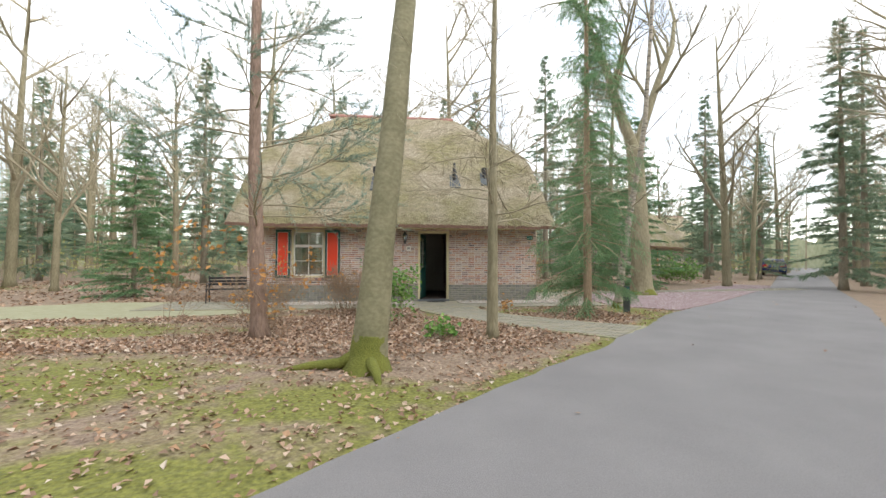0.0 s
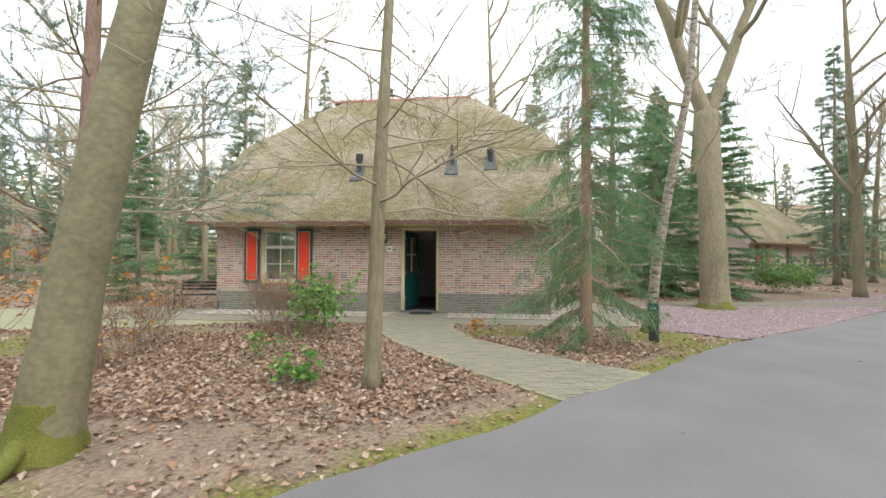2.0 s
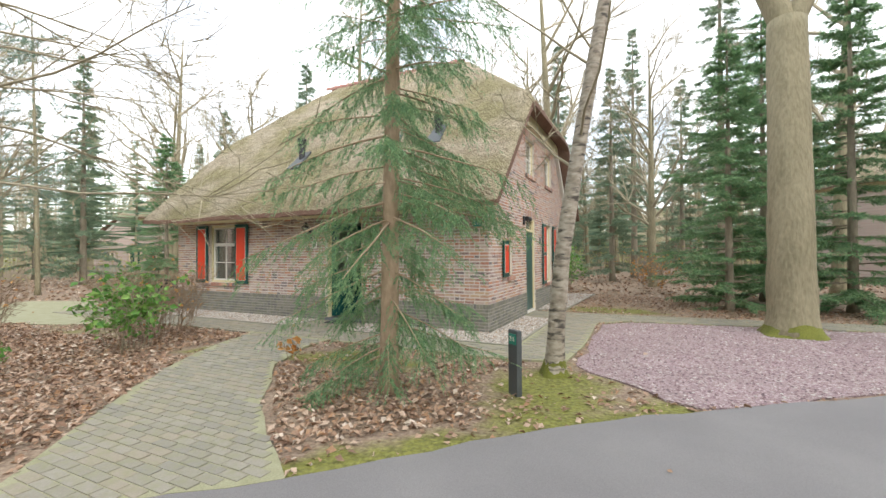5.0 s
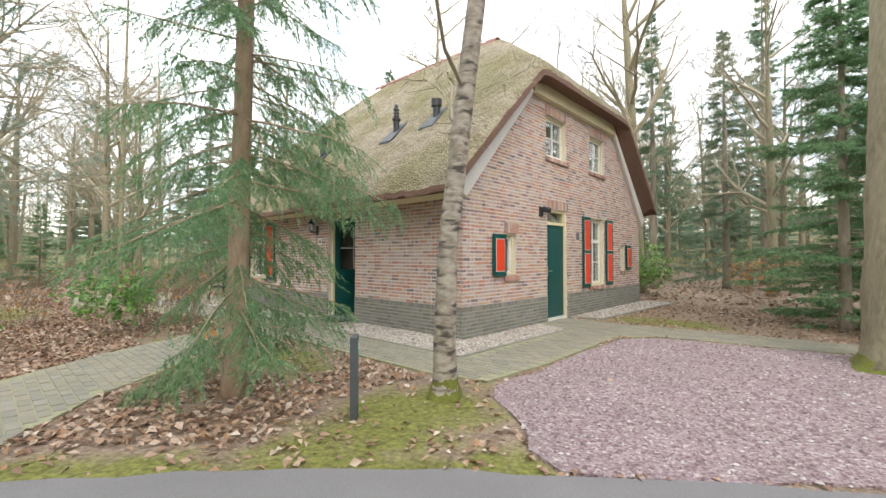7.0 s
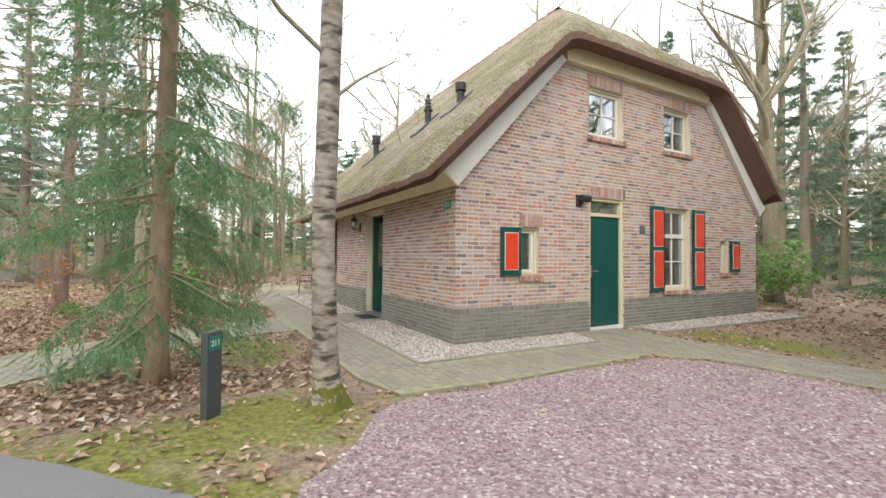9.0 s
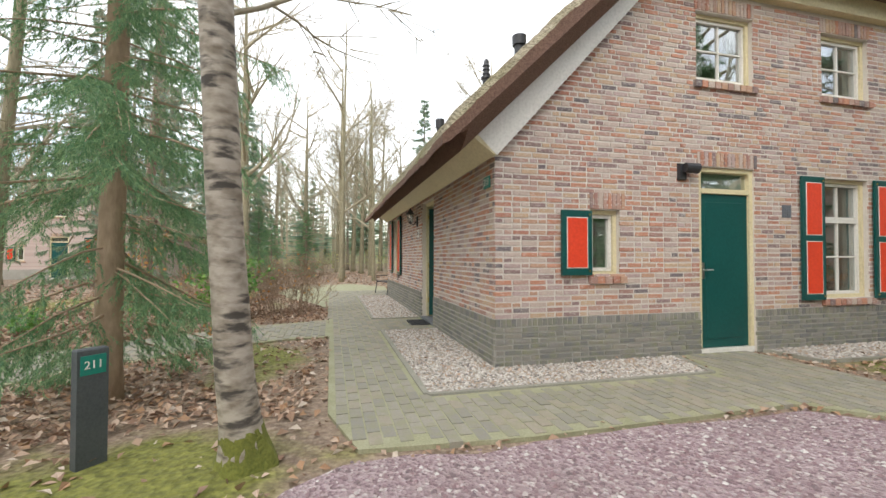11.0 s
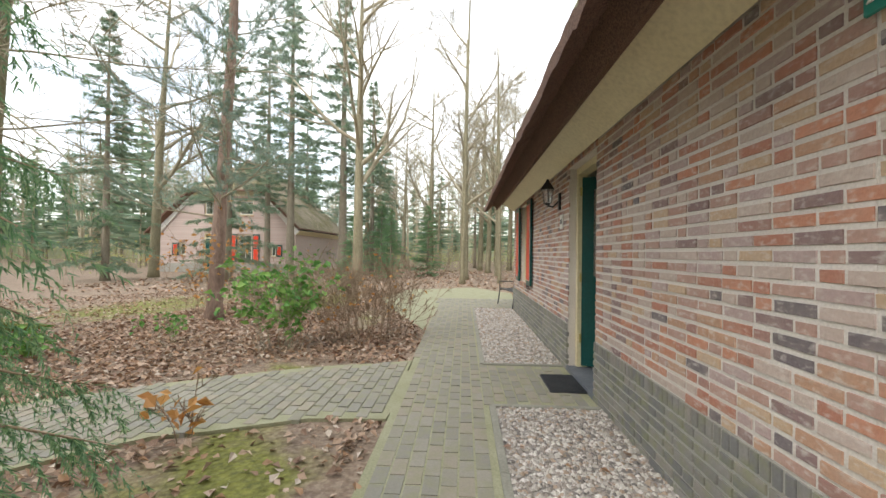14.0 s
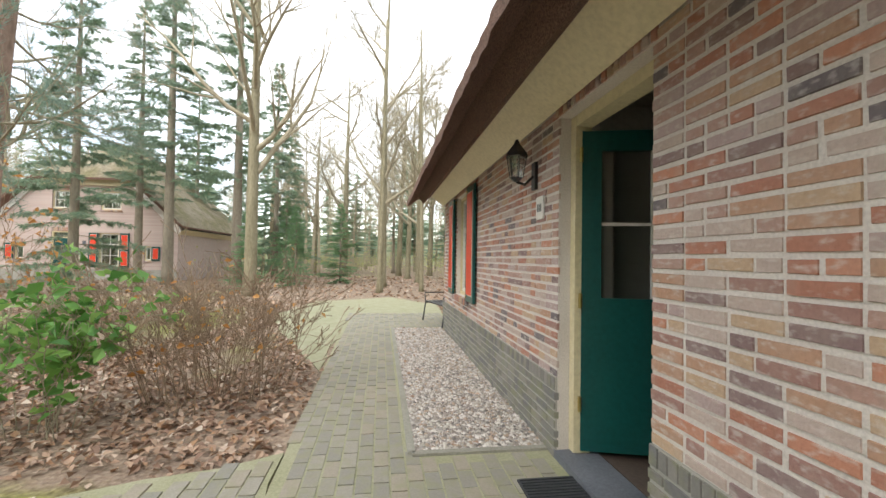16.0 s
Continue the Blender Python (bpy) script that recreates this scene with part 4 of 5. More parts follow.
def conifer(label, at, height, spread, seed, low=0.3, droop=0.25, dens=1.0, twig_n=10, needle=(12, 0.10, 0.012), leaf="far_needles", r0=None, group="", lean=(0, 0), make=True, gap=0.34, power=1.0, bark="bark_dark", side_len=0.42, hang=0.2):
    """A spruce or fir: trunk, whorls of drooping branches and fronds of needles."""
    rnd, nr = random.Random(seed), np.random.default_rng(seed)
    t = thing("conifer", label, "conifer", group, at=at)
    r0 = r0 or height * 0.014
    tip = Vector((lean[0], lean[1], height))
    part("trunk", trunk_geo([(0, 0, -0.1), tip * 0.5, tip], [r0, r0 * 0.62, 0.015], seed, 9, 0.25), bark, t, smooth=True)
    wood, runs = Geo(), []
    z = low
    while z < height - 0.15:
        share = 1 - (z - low) / (height - low)
        for _ in range(max(2, int(5 * dens))):
            if rnd.random() < 0.18:
                continue
            az, ln = rnd.uniform(0, 2 * math.pi), spread * (share ** power) * rnd.uniform(0.55, 1.1) * min(1, 0.6 + z / 3.2) + 0.12
            p = Vector((lean[0] * z / height, lean[1] * z / height, z + rnd.uniform(-0.12, 0.12)))
            d = Vector((math.cos(az), math.sin(az), 0.25 - droop * (0.4 + share)))
            pts, _e = bent(rnd, p, d, ln, 4, 0.06, -0.06 * droop * 4 + 0.03)
            wood.tube(pts, [max(0.003, 0.009 * ln * q) for q in (1.2, 1, 0.8, 0.5, 0.2)], 4, False)
            m = max(2, int(twig_n * ln))
            for k in range(m):
                f = rnd.uniform(0.12, 1.0)
                i = min(int(f * 4), 3)
                q = pts[i].lerp(pts[i + 1], f * 4 - i)
                ax = (pts[i + 1] - pts[i]).normalized()
                sd = Vector((-ax.y, ax.x, 0)) * rnd.choice((-1, 1))
                tl = side_len * (0.5 + 0.7 * rnd.random()) * (0.5 + 0.5 * ln / (spread + 0.1))
                e = q + (ax * 0.6 + sd * rnd.uniform(0.4, 1.0) + Vector((0, 0, -hang * rnd.uniform(0.3, 1.6)))).normalized() * tl
                runs.append(needle_run(nr, q, e, needle[0], needle[1], needle[2], 0.6, hang * 0.3))
            for q in (1, 2, 3):
                runs.append(needle_run(nr, pts[q], pts[q + 1], needle[0], needle[1], needle[2], 0.7))
        z += gap * (0.55 + 0.45 * share)
    part("branchwork", wood, bark, t, "thin drooping branches", "stuff", smooth=True)
    g = Geo()
    g.tris(np.concatenate(runs))
    part("needles", g, leaf, t, "fronds of green needles", "stuff")
    return t


def shrub(label, at, h, w, seed, stems=40, leaves=0, leaf="orange_leaf", leaf_size=0.06, stem="dry_stem", category="shrub", group="", levels=2):
    rnd, nr = random.Random(seed), np.random.default_rng(seed)
    t = thing("shrub", label, category, group, at=at)
    g, tips = Geo(), []
    for _ in range(stems):
        a, rr = rnd.uniform(0, 6.283), rnd.random() ** 0.5 * w * 0.35
        p = (rr * math.cos(a), rr * math.sin(a), -0.03)
        d = (math.cos(a) * 0.5 * rnd.random(), math.sin(a) * 0.5 * rnd.random(), 1)
        b = len(g.v)
        branchy(g, rnd, p, d, h * rnd.uniform(0.5, 1.0), 0.006, 0, levels, (4, 3), 0.7, 0.10, 0.03)
        tips += g.v[b + 9::13]
    part("stemwork", g, stem, t, "thin upright stems", "stuff", smooth=True)
    if leaves:
        c = np.array(tips)[nr.integers(0, len(tips), leaves)] + nr.normal(size=(leaves, 3)) * 0.05
        c = c[c[:, 2] > 0.04]
        g = Geo()
        g.tris(leaf_quads(nr, c, leaf_size, 1.0))
        part("leaves", g, leaf, t, "loose leaves", kind="stuff")
    return t


def leaf_quads(nr, c, size, tilt):
    """Folded leaves round the points c: two halves each that meet at the midrib."""
    n = len(c)
    az = nr.random(n) * 6.283
    up = np.stack([nr.normal(size=n) * tilt, nr.normal(size=n) * tilt, np.ones(n)], 1)
    up /= np.linalg.norm(up, axis=1)[:, None]
    d = np.stack([np.cos(az), np.sin(az), np.zeros(n)], 1)
    d -= (d * up).sum(1)[:, None] * up
    d /= np.linalg.norm(d, axis=1)[:, None]
    s = np.cross(up, d)
    L = size * (0.6 + 0.8 * nr.random((n, 1)))
    W = L * (0.28 + 0.12 * nr.random((n, 1)))
    cup = up * L * (0.10 + 0.30 * nr.random((n, 1)))
    a, b = c - d * L / 2, c + d * L / 2 + cup * 0.5
    m1, m2 = c + s * W + cup, c - s * W + cup
    # five corners keep the halves joined as one leaf
    return np.stack([a, m2 + d * L * 0.05, b, m1 + d * L * 0.05], 1)


def stones(nr, xy, z, size, flat=0.6):
    """Rough eight-sided pebbles as triangles."""
    n = len(xy)
    c = np.concatenate([xy, np.full((n, 1), z)], 1)
    r = size * (0.45 + 0.9 * nr.random((n, 1)))
    base = np.array([(1, 0, 0), (0, 1, 0), (-1, 0, 0), (0, -1, 0), (0, 0, flat), (0, 0, -flat)], float)
    az = nr.random(n) * 6.283
    v = base[None] * (0.7 + 0.6 * nr.random((n, 6, 1)))
    x = v[..., 0] * np.cos(az)[:, None] - v[..., 1] * np.sin(az)[:, None]
    y = v[..., 0] * np.sin(az)[:, None] + v[..., 1] * np.cos(az)[:, None]
    v = np.stack([x, y, v[..., 2]], -1) * r[:, None] + c[:, None]
    f = [(0, 1, 4), (1, 2, 4), (2, 3, 4), (3, 0, 4)]
    verts = v[:, [0, 1, 2, 3, 4]].reshape(-1, 3)
    faces = (np.array(f)[None] + (np.arange(n) * 5)[:, None, None]).reshape(-1, 3)
    return verts.tolist(), faces.tolist()


# ---- ground ----
LANE_EDGE = [(-10.2, -17.2), (-5.86, -11.88), (-4.3, -10.3), (-2.85, -8.95), (-1.35, -7.65), (-0.82, -7.0), (0.55, -5.75), (2.0, -4.15), (3.12, -3.2)]
MOSSY = [(1.8, -2.9, 1.0, 1.3, 1), (-5.4, -10.0, 2.0, 1.1, 1.0), (-6.7, -11.7, 2.4, 1.4, .9), (-9.5, -9.0, 4.5, 2.0, .75), (-11, -5.2, 4, 1.3, .9), (1.9, 4.7, 2.0, 1.0, 1), (-1.2, -2.7, 1.5, .8, .9),
         (-3.9, -3.0, .5, 1.2, .7), (-8, -3.2, 2.5, .5, .7), (6.5, 3.2, 1.2, .8, 1), (-24, 8, 10, 6, .5), (5.5, 3.2, .9, .9, 1), (-11, -1, 6, 3, .5), (-16, -8, 6, 3, .6)]


def mossiness(x, y):
    m = 0.0
    for cx, cy, rx, ry, s in MOSSY:
        m = max(m, s * max(0.0, 1.3 - math.hypot((x - cx) / rx, (y - cy) / ry)))
    for (ax, ay), (bx, by) in zip(LANE_EDGE, LANE_EDGE[1:]):
        t = max(0, min(1, ((x - ax) * (bx - ax) + (y - ay) * (by - ay)) / ((bx - ax) ** 2 + (by - ay) ** 2)))
        m = max(m, 1.0 - 1.25 * math.hypot(x - ax - t * (bx - ax), y - ay - t * (by - ay)))
    return min(1.0, m)


def ground_sheet():
    xs = np.concatenate([np.linspace(-400, -32, 12), np.arange(-30, 26, 0.4), np.linspace(28, 400, 12)])
    ys = np.concatenate([np.linspace(-400, -26, 12), np.arange(-25, 22, 0.4), np.linspace(24, 400, 12)])
    v = [(x, y, -0.026 + 0.018 * noise.noise((x * 0.6, y * 0.6, 0)) if -31 < x < 27 and -26 < y < 23 else -0.06) for y in ys for x in xs]
    W = len(xs)
    f = [(j * W + i, j * W + i + 1, (j + 1) * W + i + 1, (j + 1) * W + i) for j in range(len(ys) - 1) for i in range(W - 1)]
    me = bpy.data.meshes.new("ground")
    me.from_pydata(v, [], f)
    att = me.attributes.new("mossiness", "FLOAT", "POINT")
    att.data.foreach_set("value", [mossiness(q[0], q[1]) if abs(q[0]) < 32 and abs(q[1]) < 26 else 0.42 for q in v])
    me.materials.append(M["ground"])
    me.polygons.foreach_set("use_smooth", [True] * len(me.polygons))
    tagged(new("ground", me), "woodland floor of fallen leaves, soil and moss", kind="structure")


ground_sheet()
ROAD = [(-22, -32), (-10.2, -17.2), (-5.86, -11.88), (-4.3, -10.3), (-2.85, -8.95), (-1.35, -7.65), (-0.82, -7.0), (0.55, -5.75), (2.0, -4.15), (3.12, -3.2), (6.3, -0.85), (14.1, 5.4), (22, 13.2), (40, 31), (75, 64), (150, 132),
        (150, 126), (78, 60), (42.5, 28.2), (24, 11.0), (16, 3.6), (9.0, -3.4), (4.3, -7.5), (-1.0, -12.6), (-6.2, -18.4), (-17, -33)]


def ragged(poly, amp, step=0.35, reach=30):
    """The outline with uneven edges, as soil and moss creep over it."""
    out = []
    for (ax, ay), (bx, by) in zip(poly, poly[1:] + poly[:1]):
        ln = math.hypot(bx - ax, by - ay)
        n = max(1, int(ln / step)) if math.hypot(ax, ay) < reach else 1
        for k in range(n):
            x, y = ax + (bx - ax) * k / n, ay + (by - ay) * k / n
            s = amp * noise.noise((x * 2.3, y * 2.3, 4)) * 2
            out.append((x - (by - ay) / ln * s, y + (bx - ax) / ln * s))
    return out


slab("road", ragged(ROAD, .035), -0.002, 0.10, "asphalt", "grey asphalt lane with soft mossy edges")
DRIVE = [(1.9, -1.75), (1.95, -0.45), (1.9, 2.0), (2.4, 2.5), (4.8, 2.85), (6.5, 3.0), (11.1, 6.0), (14.5, 8.6), (15.9, 7.2), (14.2, 5.55), (6.4, -0.72), (3.3, -3.0), (2.75, -2.55)]
slab("driveway", ragged(DRIVE, .06), -0.006, 0.10, "red_gravel", "parking place of crushed purple-red stone")
WALK = [(-12.0, -2.0), (-4.35, -1.87), (-2.45, -1.85), (1.0, -1.85), (1.75, -1.65), (1.85, -0.45), (1.8, 2.05), (2.35, 2.62), (4.8, 2.97), (6.5, 3.13), (15, 4.1), (15.2, 5.2), (5.84, 4.0), (1.5, 3.6), (0.02, 3.6), (0.02, 2.58), (0.8, 2.3), (0.82, -0.97), (-2.8, -0.97), (-2.8, -0.02), (-4.25, -0.02), (-4.25, -1.0), (-9.7, -1.0), (-9.7, 0.3), (-12.0, 0.3)]
PATH_DOOR = [(-4.35, -1.87), (-3.95, -3.0), (-3.2, -4.3), (-2.1, -5.66), (-0.82, -7.0), (0.55, -5.75), (-0.85, -4.75), (-1.97, -3.5), (-2.4, -2.5), (-2.45, -1.85)]
TERRACE = [(-12.0, -1.9), (-12.0, 0.3), (-14.04, 0.46), (-16.43, -0.88), (-15.0, -3.21), (-11.74, -3.72), (-9.13, -2.93), (-6.62, -1.96)]
slab("pavement", WALK, 0.003, 0.10, "sand", "joint sand of the brick path round the cottage")
slab("pavement", ragged(PATH_DOOR, .04), 0.001, 0.10, "sand", "joint sand of the path to the front door")
slab("pavement", ragged(TERRACE, .08), -0.008, 0.10, "sand", "sandy terrace by the cottage")
BEDS = [[(-9.66, -0.97), (-4.27, -0.97), (-4.27, -0.02), (-9.66, -0.02)], [(-2.76, -0.94), (0.74, -0.94), (0.78, 2.2), (0.05, 2.4), (0.05, -0.02), (-2.76, -0.02)], [(0.05, 3.95), (0.68, 4.05), (0.95, 9.1), (0.05, 9.1)]]
for bed in BEDS:
    slab("gravel_bed", bed, 0.006, 0.12, "gravel_bed", "bed of pale gravel along the wall")


def edging(points, width=0.055):
    """Thin concrete kerb that stands a little proud."""
    g = Geo()
    for (ax, ay), (bx, by) in zip(points, points[1:]):
        d = Vector((bx - ax, by - ay))
        n = max(1, int(d.length))
        u = d.normalized()
        w = Vector((-u.y, u.x)) * width / 2
        for k in range(n):
            p, q = Vector((ax, ay)) + d * (k / n) + u * 0.004, Vector((ax, ay)) + d * ((k + 1) / n) - u * 0.004
            lo = [(p - w), (q - w), (q + w), (p + w)]
            g.quad_box([(a.x, a.y, -0.1) for a in lo] + [(a.x, a.y, 0.022) for a in lo])
    solo("kerb", g, "concrete", "thin mossy concrete edging round a gravel bed", kind="structure")


edging([(-9.69, -1.0), (-4.24, -1.0), (-4.24, -0.02)])
edging([(-2.79, -0.02), (-2.79, -0.975), (0.775, -0.975), (0.815, 2.23), (0.05, 2.44)])
edging([(0.05, 3.9), (0.72, 4.0), (0.99, 9.1)])

# ---- the cottage ----
def far_brick():
    m, nt, p = nodes_of("distant_brickwork", 0.9)
    b = nt.nodes.new("ShaderNodeTexBrick")
    c, mp = nt.nodes.new("ShaderNodeTexCoord"), nt.nodes.new("ShaderNodeMapping")
    mp.inputs["Rotation"].default_value = (radians(90), 0, radians(45))
    nt.links.new(c.outputs["Object"], mp.inputs["Vector"])
    nt.links.new(mp.outputs["Vector"], b.inputs["Vector"])
    b.inputs["Scale"].default_value = 4.6
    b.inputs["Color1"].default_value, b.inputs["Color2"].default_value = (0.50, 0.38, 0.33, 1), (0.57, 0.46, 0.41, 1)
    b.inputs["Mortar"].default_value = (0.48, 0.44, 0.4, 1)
    nt.links.new(b.outputs["Color"], p.inputs["Base Color"])
    return m


M["bricks_far"] = far_brick()
house = make_house("brick cottage with half-hipped thatched roof, green doors and red shutters", True)
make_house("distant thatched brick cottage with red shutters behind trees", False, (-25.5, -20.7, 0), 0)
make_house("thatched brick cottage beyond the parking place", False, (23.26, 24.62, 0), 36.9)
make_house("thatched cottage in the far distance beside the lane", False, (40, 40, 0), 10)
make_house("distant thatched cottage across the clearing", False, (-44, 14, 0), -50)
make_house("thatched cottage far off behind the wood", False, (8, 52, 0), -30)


def vent_pipe(x, y, h, kind, lab):
    z = roof_z(x, y)
    t = thing("roof_vent", lab, "roof vent", "roof vents", at=(x, y, z - 0.12))
    g = Geo()
    if kind:
        g.tube([(0, 0, 0), (0, 0, h * .5), (0, 0, h * .5), (0, 0, h * .55), (0, 0, h * .55), (0, 0, h * .95), (0, 0, h)], [.07, .07, .10, .10, .055, .045, .02], 12)
        for k in range(3):
            g.tube([(0, 0, h * (.62 + .1 * k)), (0, 0, h * (.66 + .1 * k))], [.075, .06], 12)
    else:
        g.tube([(0, 0, 0), (0, 0, h * .75)], [.08, .08], 14)
        g.tube([(0, 0, h * .72), (0, 0, h * 1.05)], [.11, .115], 14)
    part("pipe", g, "black", t, smooth=False)
    g = Geo()
    w = 0.2
    zz = [(a, b, roof_z(x + a, y + b) - z + 0.12 + 0.04) for a, b in ((-w, -.35), (w, -.35), (w * .7, .2), (-w * .7, .2))]
    g.quad_box([(a, b, c - 0.06) for a, b, c in zz] + zz)
    part("flashing", g, "dark_grey", t, "lead sheet at the foot of the pipe")


vent_pipe(-5.55, 0.75, 0.62, 0, "dark roof vent pipe with a cap on a lead sheet")
vent_pipe(-2.75, 0.92, 0.75, 1, "dark finned vent pipe standing on the thatch")
vent_pipe(-1.6, 1.05, 0.46, 0, "dark roof vent pipe with a wide cap on the thatch")


def wall_lantern():
    t = thing("wall_lantern", "black wall lantern with clear glass beside the front door", "wall lamp", at=(-4.55, 0, 2.10))
    g = Geo()
    g.box(-.04, .04, -.03, -.005, -.16, .06)
    g.tube([(0, -.03, -.05), (0, -.10, -.12), (0, -.17, -.10)], [.012] * 3, 8)
    part("bracket", g, "black", t)
    g = Geo()
    g.tube([(0, -.17, -.10), (0, -.17, -.07)], [.02, .055], 6)
    g.tube([(0, -.17, .10), (0, -.17, .13), (0, -.17, .20), (0, -.17, .24)], [.10, .085, .03, .012], 6)
    for k in range(6):
        a = k * math.pi / 3
        g.tube([(.052 * math.cos(a), -.17 + .052 * math.sin(a), -.07), (.08 * math.cos(a), -.17 + .08 * math.sin(a), .10)], [.004] * 2, 4)
    part("lantern_frame", g, "black", t)
    g = Geo()
    g.tube([(0, -.17, -.068), (0, -.17, .098)], [.050, .077], 6)
    part("lantern_glass", g, "glass", t, "clear glass").visible_shadow = False


wall_lantern()
g = Geo()
g.box(-.075, .075, 0, .012, -.09, .09, .002, WALL_S)
t = thing("number_plate", "small pale house number plate by the front door", "plate", at=(-4.42, -0.012, 1.78))
part("plate", g, "white", t)
for k in range(3):
    g = Geo()
    g.box(-.045 + k * .033, -.025 + k * .033, .012, .014, -.03, .03, 0, WALL_S)
    part("mark", g, "dark_grey", t)


def lettering(text, size, m, parent, material="white"):
    cu = bpy.data.curves.new("number", "FONT")
    cu.body, cu.size, cu.extrude, cu.align_x, cu.align_y = text, size, 0.002, "CENTER", "CENTER"
    cu.materials.append(M[material])
    ob = new("number", cu)
    ob.parent, ob.matrix_basis = parent, m
    return tagged(ob, "number %s in pale figures" % text)


t = thing("number_plate", "green house number plate reading 211 near the corner", "plate", at=(-0.22, -0.012, 2.17))
g = Geo()
g.box(-.10, .10, 0, .012, -.07, .07, .002, WALL_S)
part("plate", g, "sign_green", t)
lettering("211", 0.12, pose(0, -0.015, 0, 90, 0, 0), t)


def bollard():
    t = thing("bollard", "dark grey square house number bollard reading 211", "bollard", at=(1.48, -3.28, 0), rz=-40)
    g = Geo()
    g.quad_box([(-.085, -.032, -.1), (.085, -.032, -.1), (.085, .032, -.1), (-.085, .032, -.1), (-.085, -.032, .69), (.085, -.032, .69), (.085, .032, .69), (-.085, .032, .69)])
    g.quad_box([(-.085, -.032, .69), (.085, -.032, .69), (.085, .032, .69), (-.085, .032, .69), (-.078, -.026, .70), (.078, -.026, .70), (.078, .026, .70), (-.078, .026, .70)])
    part("post", g, "dark_grey", t)
    for s in (1, -1):
        g = Geo()
        g.box(-.07, .07, 0.032, .037, .54, .66, .001, lambda u, z, d: (u, -d * s, z))
        part("plate", g, "sign_green", t, "small green number plate")
        lettering("211", 0.07, pose(0, -0.040 * s, 0.60, 90, 0, 0 if s > 0 else 180), t)


bollard()
t = thing("wall_lamp", "black spotlight on the gable beside the side door", "wall lamp", at=(0, 2.60, 2.40))
g = Geo()
g.box(-.06, .06, 0.005, .05, -.12, .10, .01, WALL_E)
part("mount", g, "black", t)
g = Geo()
g.tube([(.05, 0, 0), (.12, .04, .02)], [.02] * 2, 8)
g.tube([(.10, -.02, .03), (.12, .16, .02)], [.06, .07], 12)
part("head", g, "black", t)


def doormat():
    t = thing("doormat", "black ribbed rubber mat before the front door", "doormat", at=(-3.51, -0.20, 0.008))
    g = Geo()
    g.box(-.30, .30, -.18, .18, 0, .012)
    part("base", g, "rubber", t)
    g = Geo()
    for k in range(19):
        x = -.29 + k * .031
        g.box(x, x + .016, -.17, .17, .012, .02)
    part("rib", g, "rubber", t)


doormat()


def bench(at, rz):
    t = thing("bench", "dark metal garden bench with slatted seat on the terrace", "bench", at=at, rz=rz)
    for s in (-.62, .62):
        g = Geo()
        g.tube([(s, -.28, 0), (s, -.22, .40), (s, .20, .42), (s, .28, .85)], [.018] * 4, 8)
        g.tube([(s, .20, .42), (s, .30, 0)], [.018] * 2, 8)
        g.tube([(s, -.22, .40), (s, -.24, .62), (s, .22, .62)], [.014] * 3, 8)
        part("leg", g, "black", t)
    for k in range(5):
        g = Geo()
        g.box(-.65, .65, -.22 + k * .085, -.155 + k * .085, .42, .445, .004)
        part("slat", g, "black", t)
    for k in range(3):
        g = Geo()
        g.box(-.65, .65, .25 + k * .012, .27 + k * .012, .54 + k * .1, .61 + k * .1, .004)
        part("slat", g, "black", t)


bench((-10.2, 0.1, 0), 12)


def car(at, rz):
    t = thing("car", "dark blue estate car parked at the edge of the lane", "car", at=at, rz=rz)
    prof = [(-2.25, .35), (-2.28, .75), (-2.2, 1.0), (-1.9, 1.42), (-1.0, 1.52), (0.2, 1.48), (1.0, 1.02), (2.0, .88), (2.25, .6), (2.22, .32)]
    bm = bmesh.new()
    rows = []
    for w, sc in ((-.9, .97), (-.80, 1.0), (.80, 1.0), (.9, .97)):
        rows.append([bm.verts.new((w * (1 - 0.16 * max(0, z - .9) / .6), x * sc, .32 + (z - .32) * (1 if abs(w) < .85 else .985))) for x, z in prof])
    for a, b in zip(rows, rows[1:]):
        for i in range(len(prof)):
            j = (i + 1) % len(prof)
            bm.faces.new((a[i], a[j], b[j], b[i]))
    bm.faces.new(rows[0])
    bm.faces.new(rows[-1])
    bmesh.ops.recalc_face_normals(bm, faces=bm.faces)
    me = bpy.data.meshes.new("body")
    bm.to_mesh(me)
    bm.free()
    me.materials.append(M["blue_paint"])
    ob = new("body", me)
    ob.parent = t
    g = Geo()
    g.quad_box([(-.68, -2.19, 1.02), (.68, -2.19, 1.02), (.60, -1.93, 1.38), (-.60, -1.93, 1.38), (-.68, -2.23, 1.03), (.68, -2.23, 1.03), (.60, -1.97, 1.39), (-.60, -1.97, 1.39)])
    part("rear_window", g, "black", t)
    for s in (-1, 1):
        g = Geo()
        g.box(s * .62 - .2, s * .62 + .2, -2.31, -2.2, .80, .98, .01)
        part("tail_lamp", g, "light_red", t)
        for y in (-1.4, 1.4):
            g = Geo()
            g.tube([(s * .72, y, .32), (s * .90, y, .32)], [.32, .32], 20)
            w = part("wheel", g, "rubber", t)
            g = Geo()
            g.tube([(s * .90, y, .32), (s * .91, y, .32)], [.2, .18], 12)
            part("rim", g, "metal", w)
    g = Geo()
    g.box(-.26, .26, -2.32, -2.28, .62, .73, .002)
    part("number_plate", g, "yellow", t)


car((30.5, 22.2, 0), -42)

# ---- near trees ----
UP = Vector((0, 0, 1))


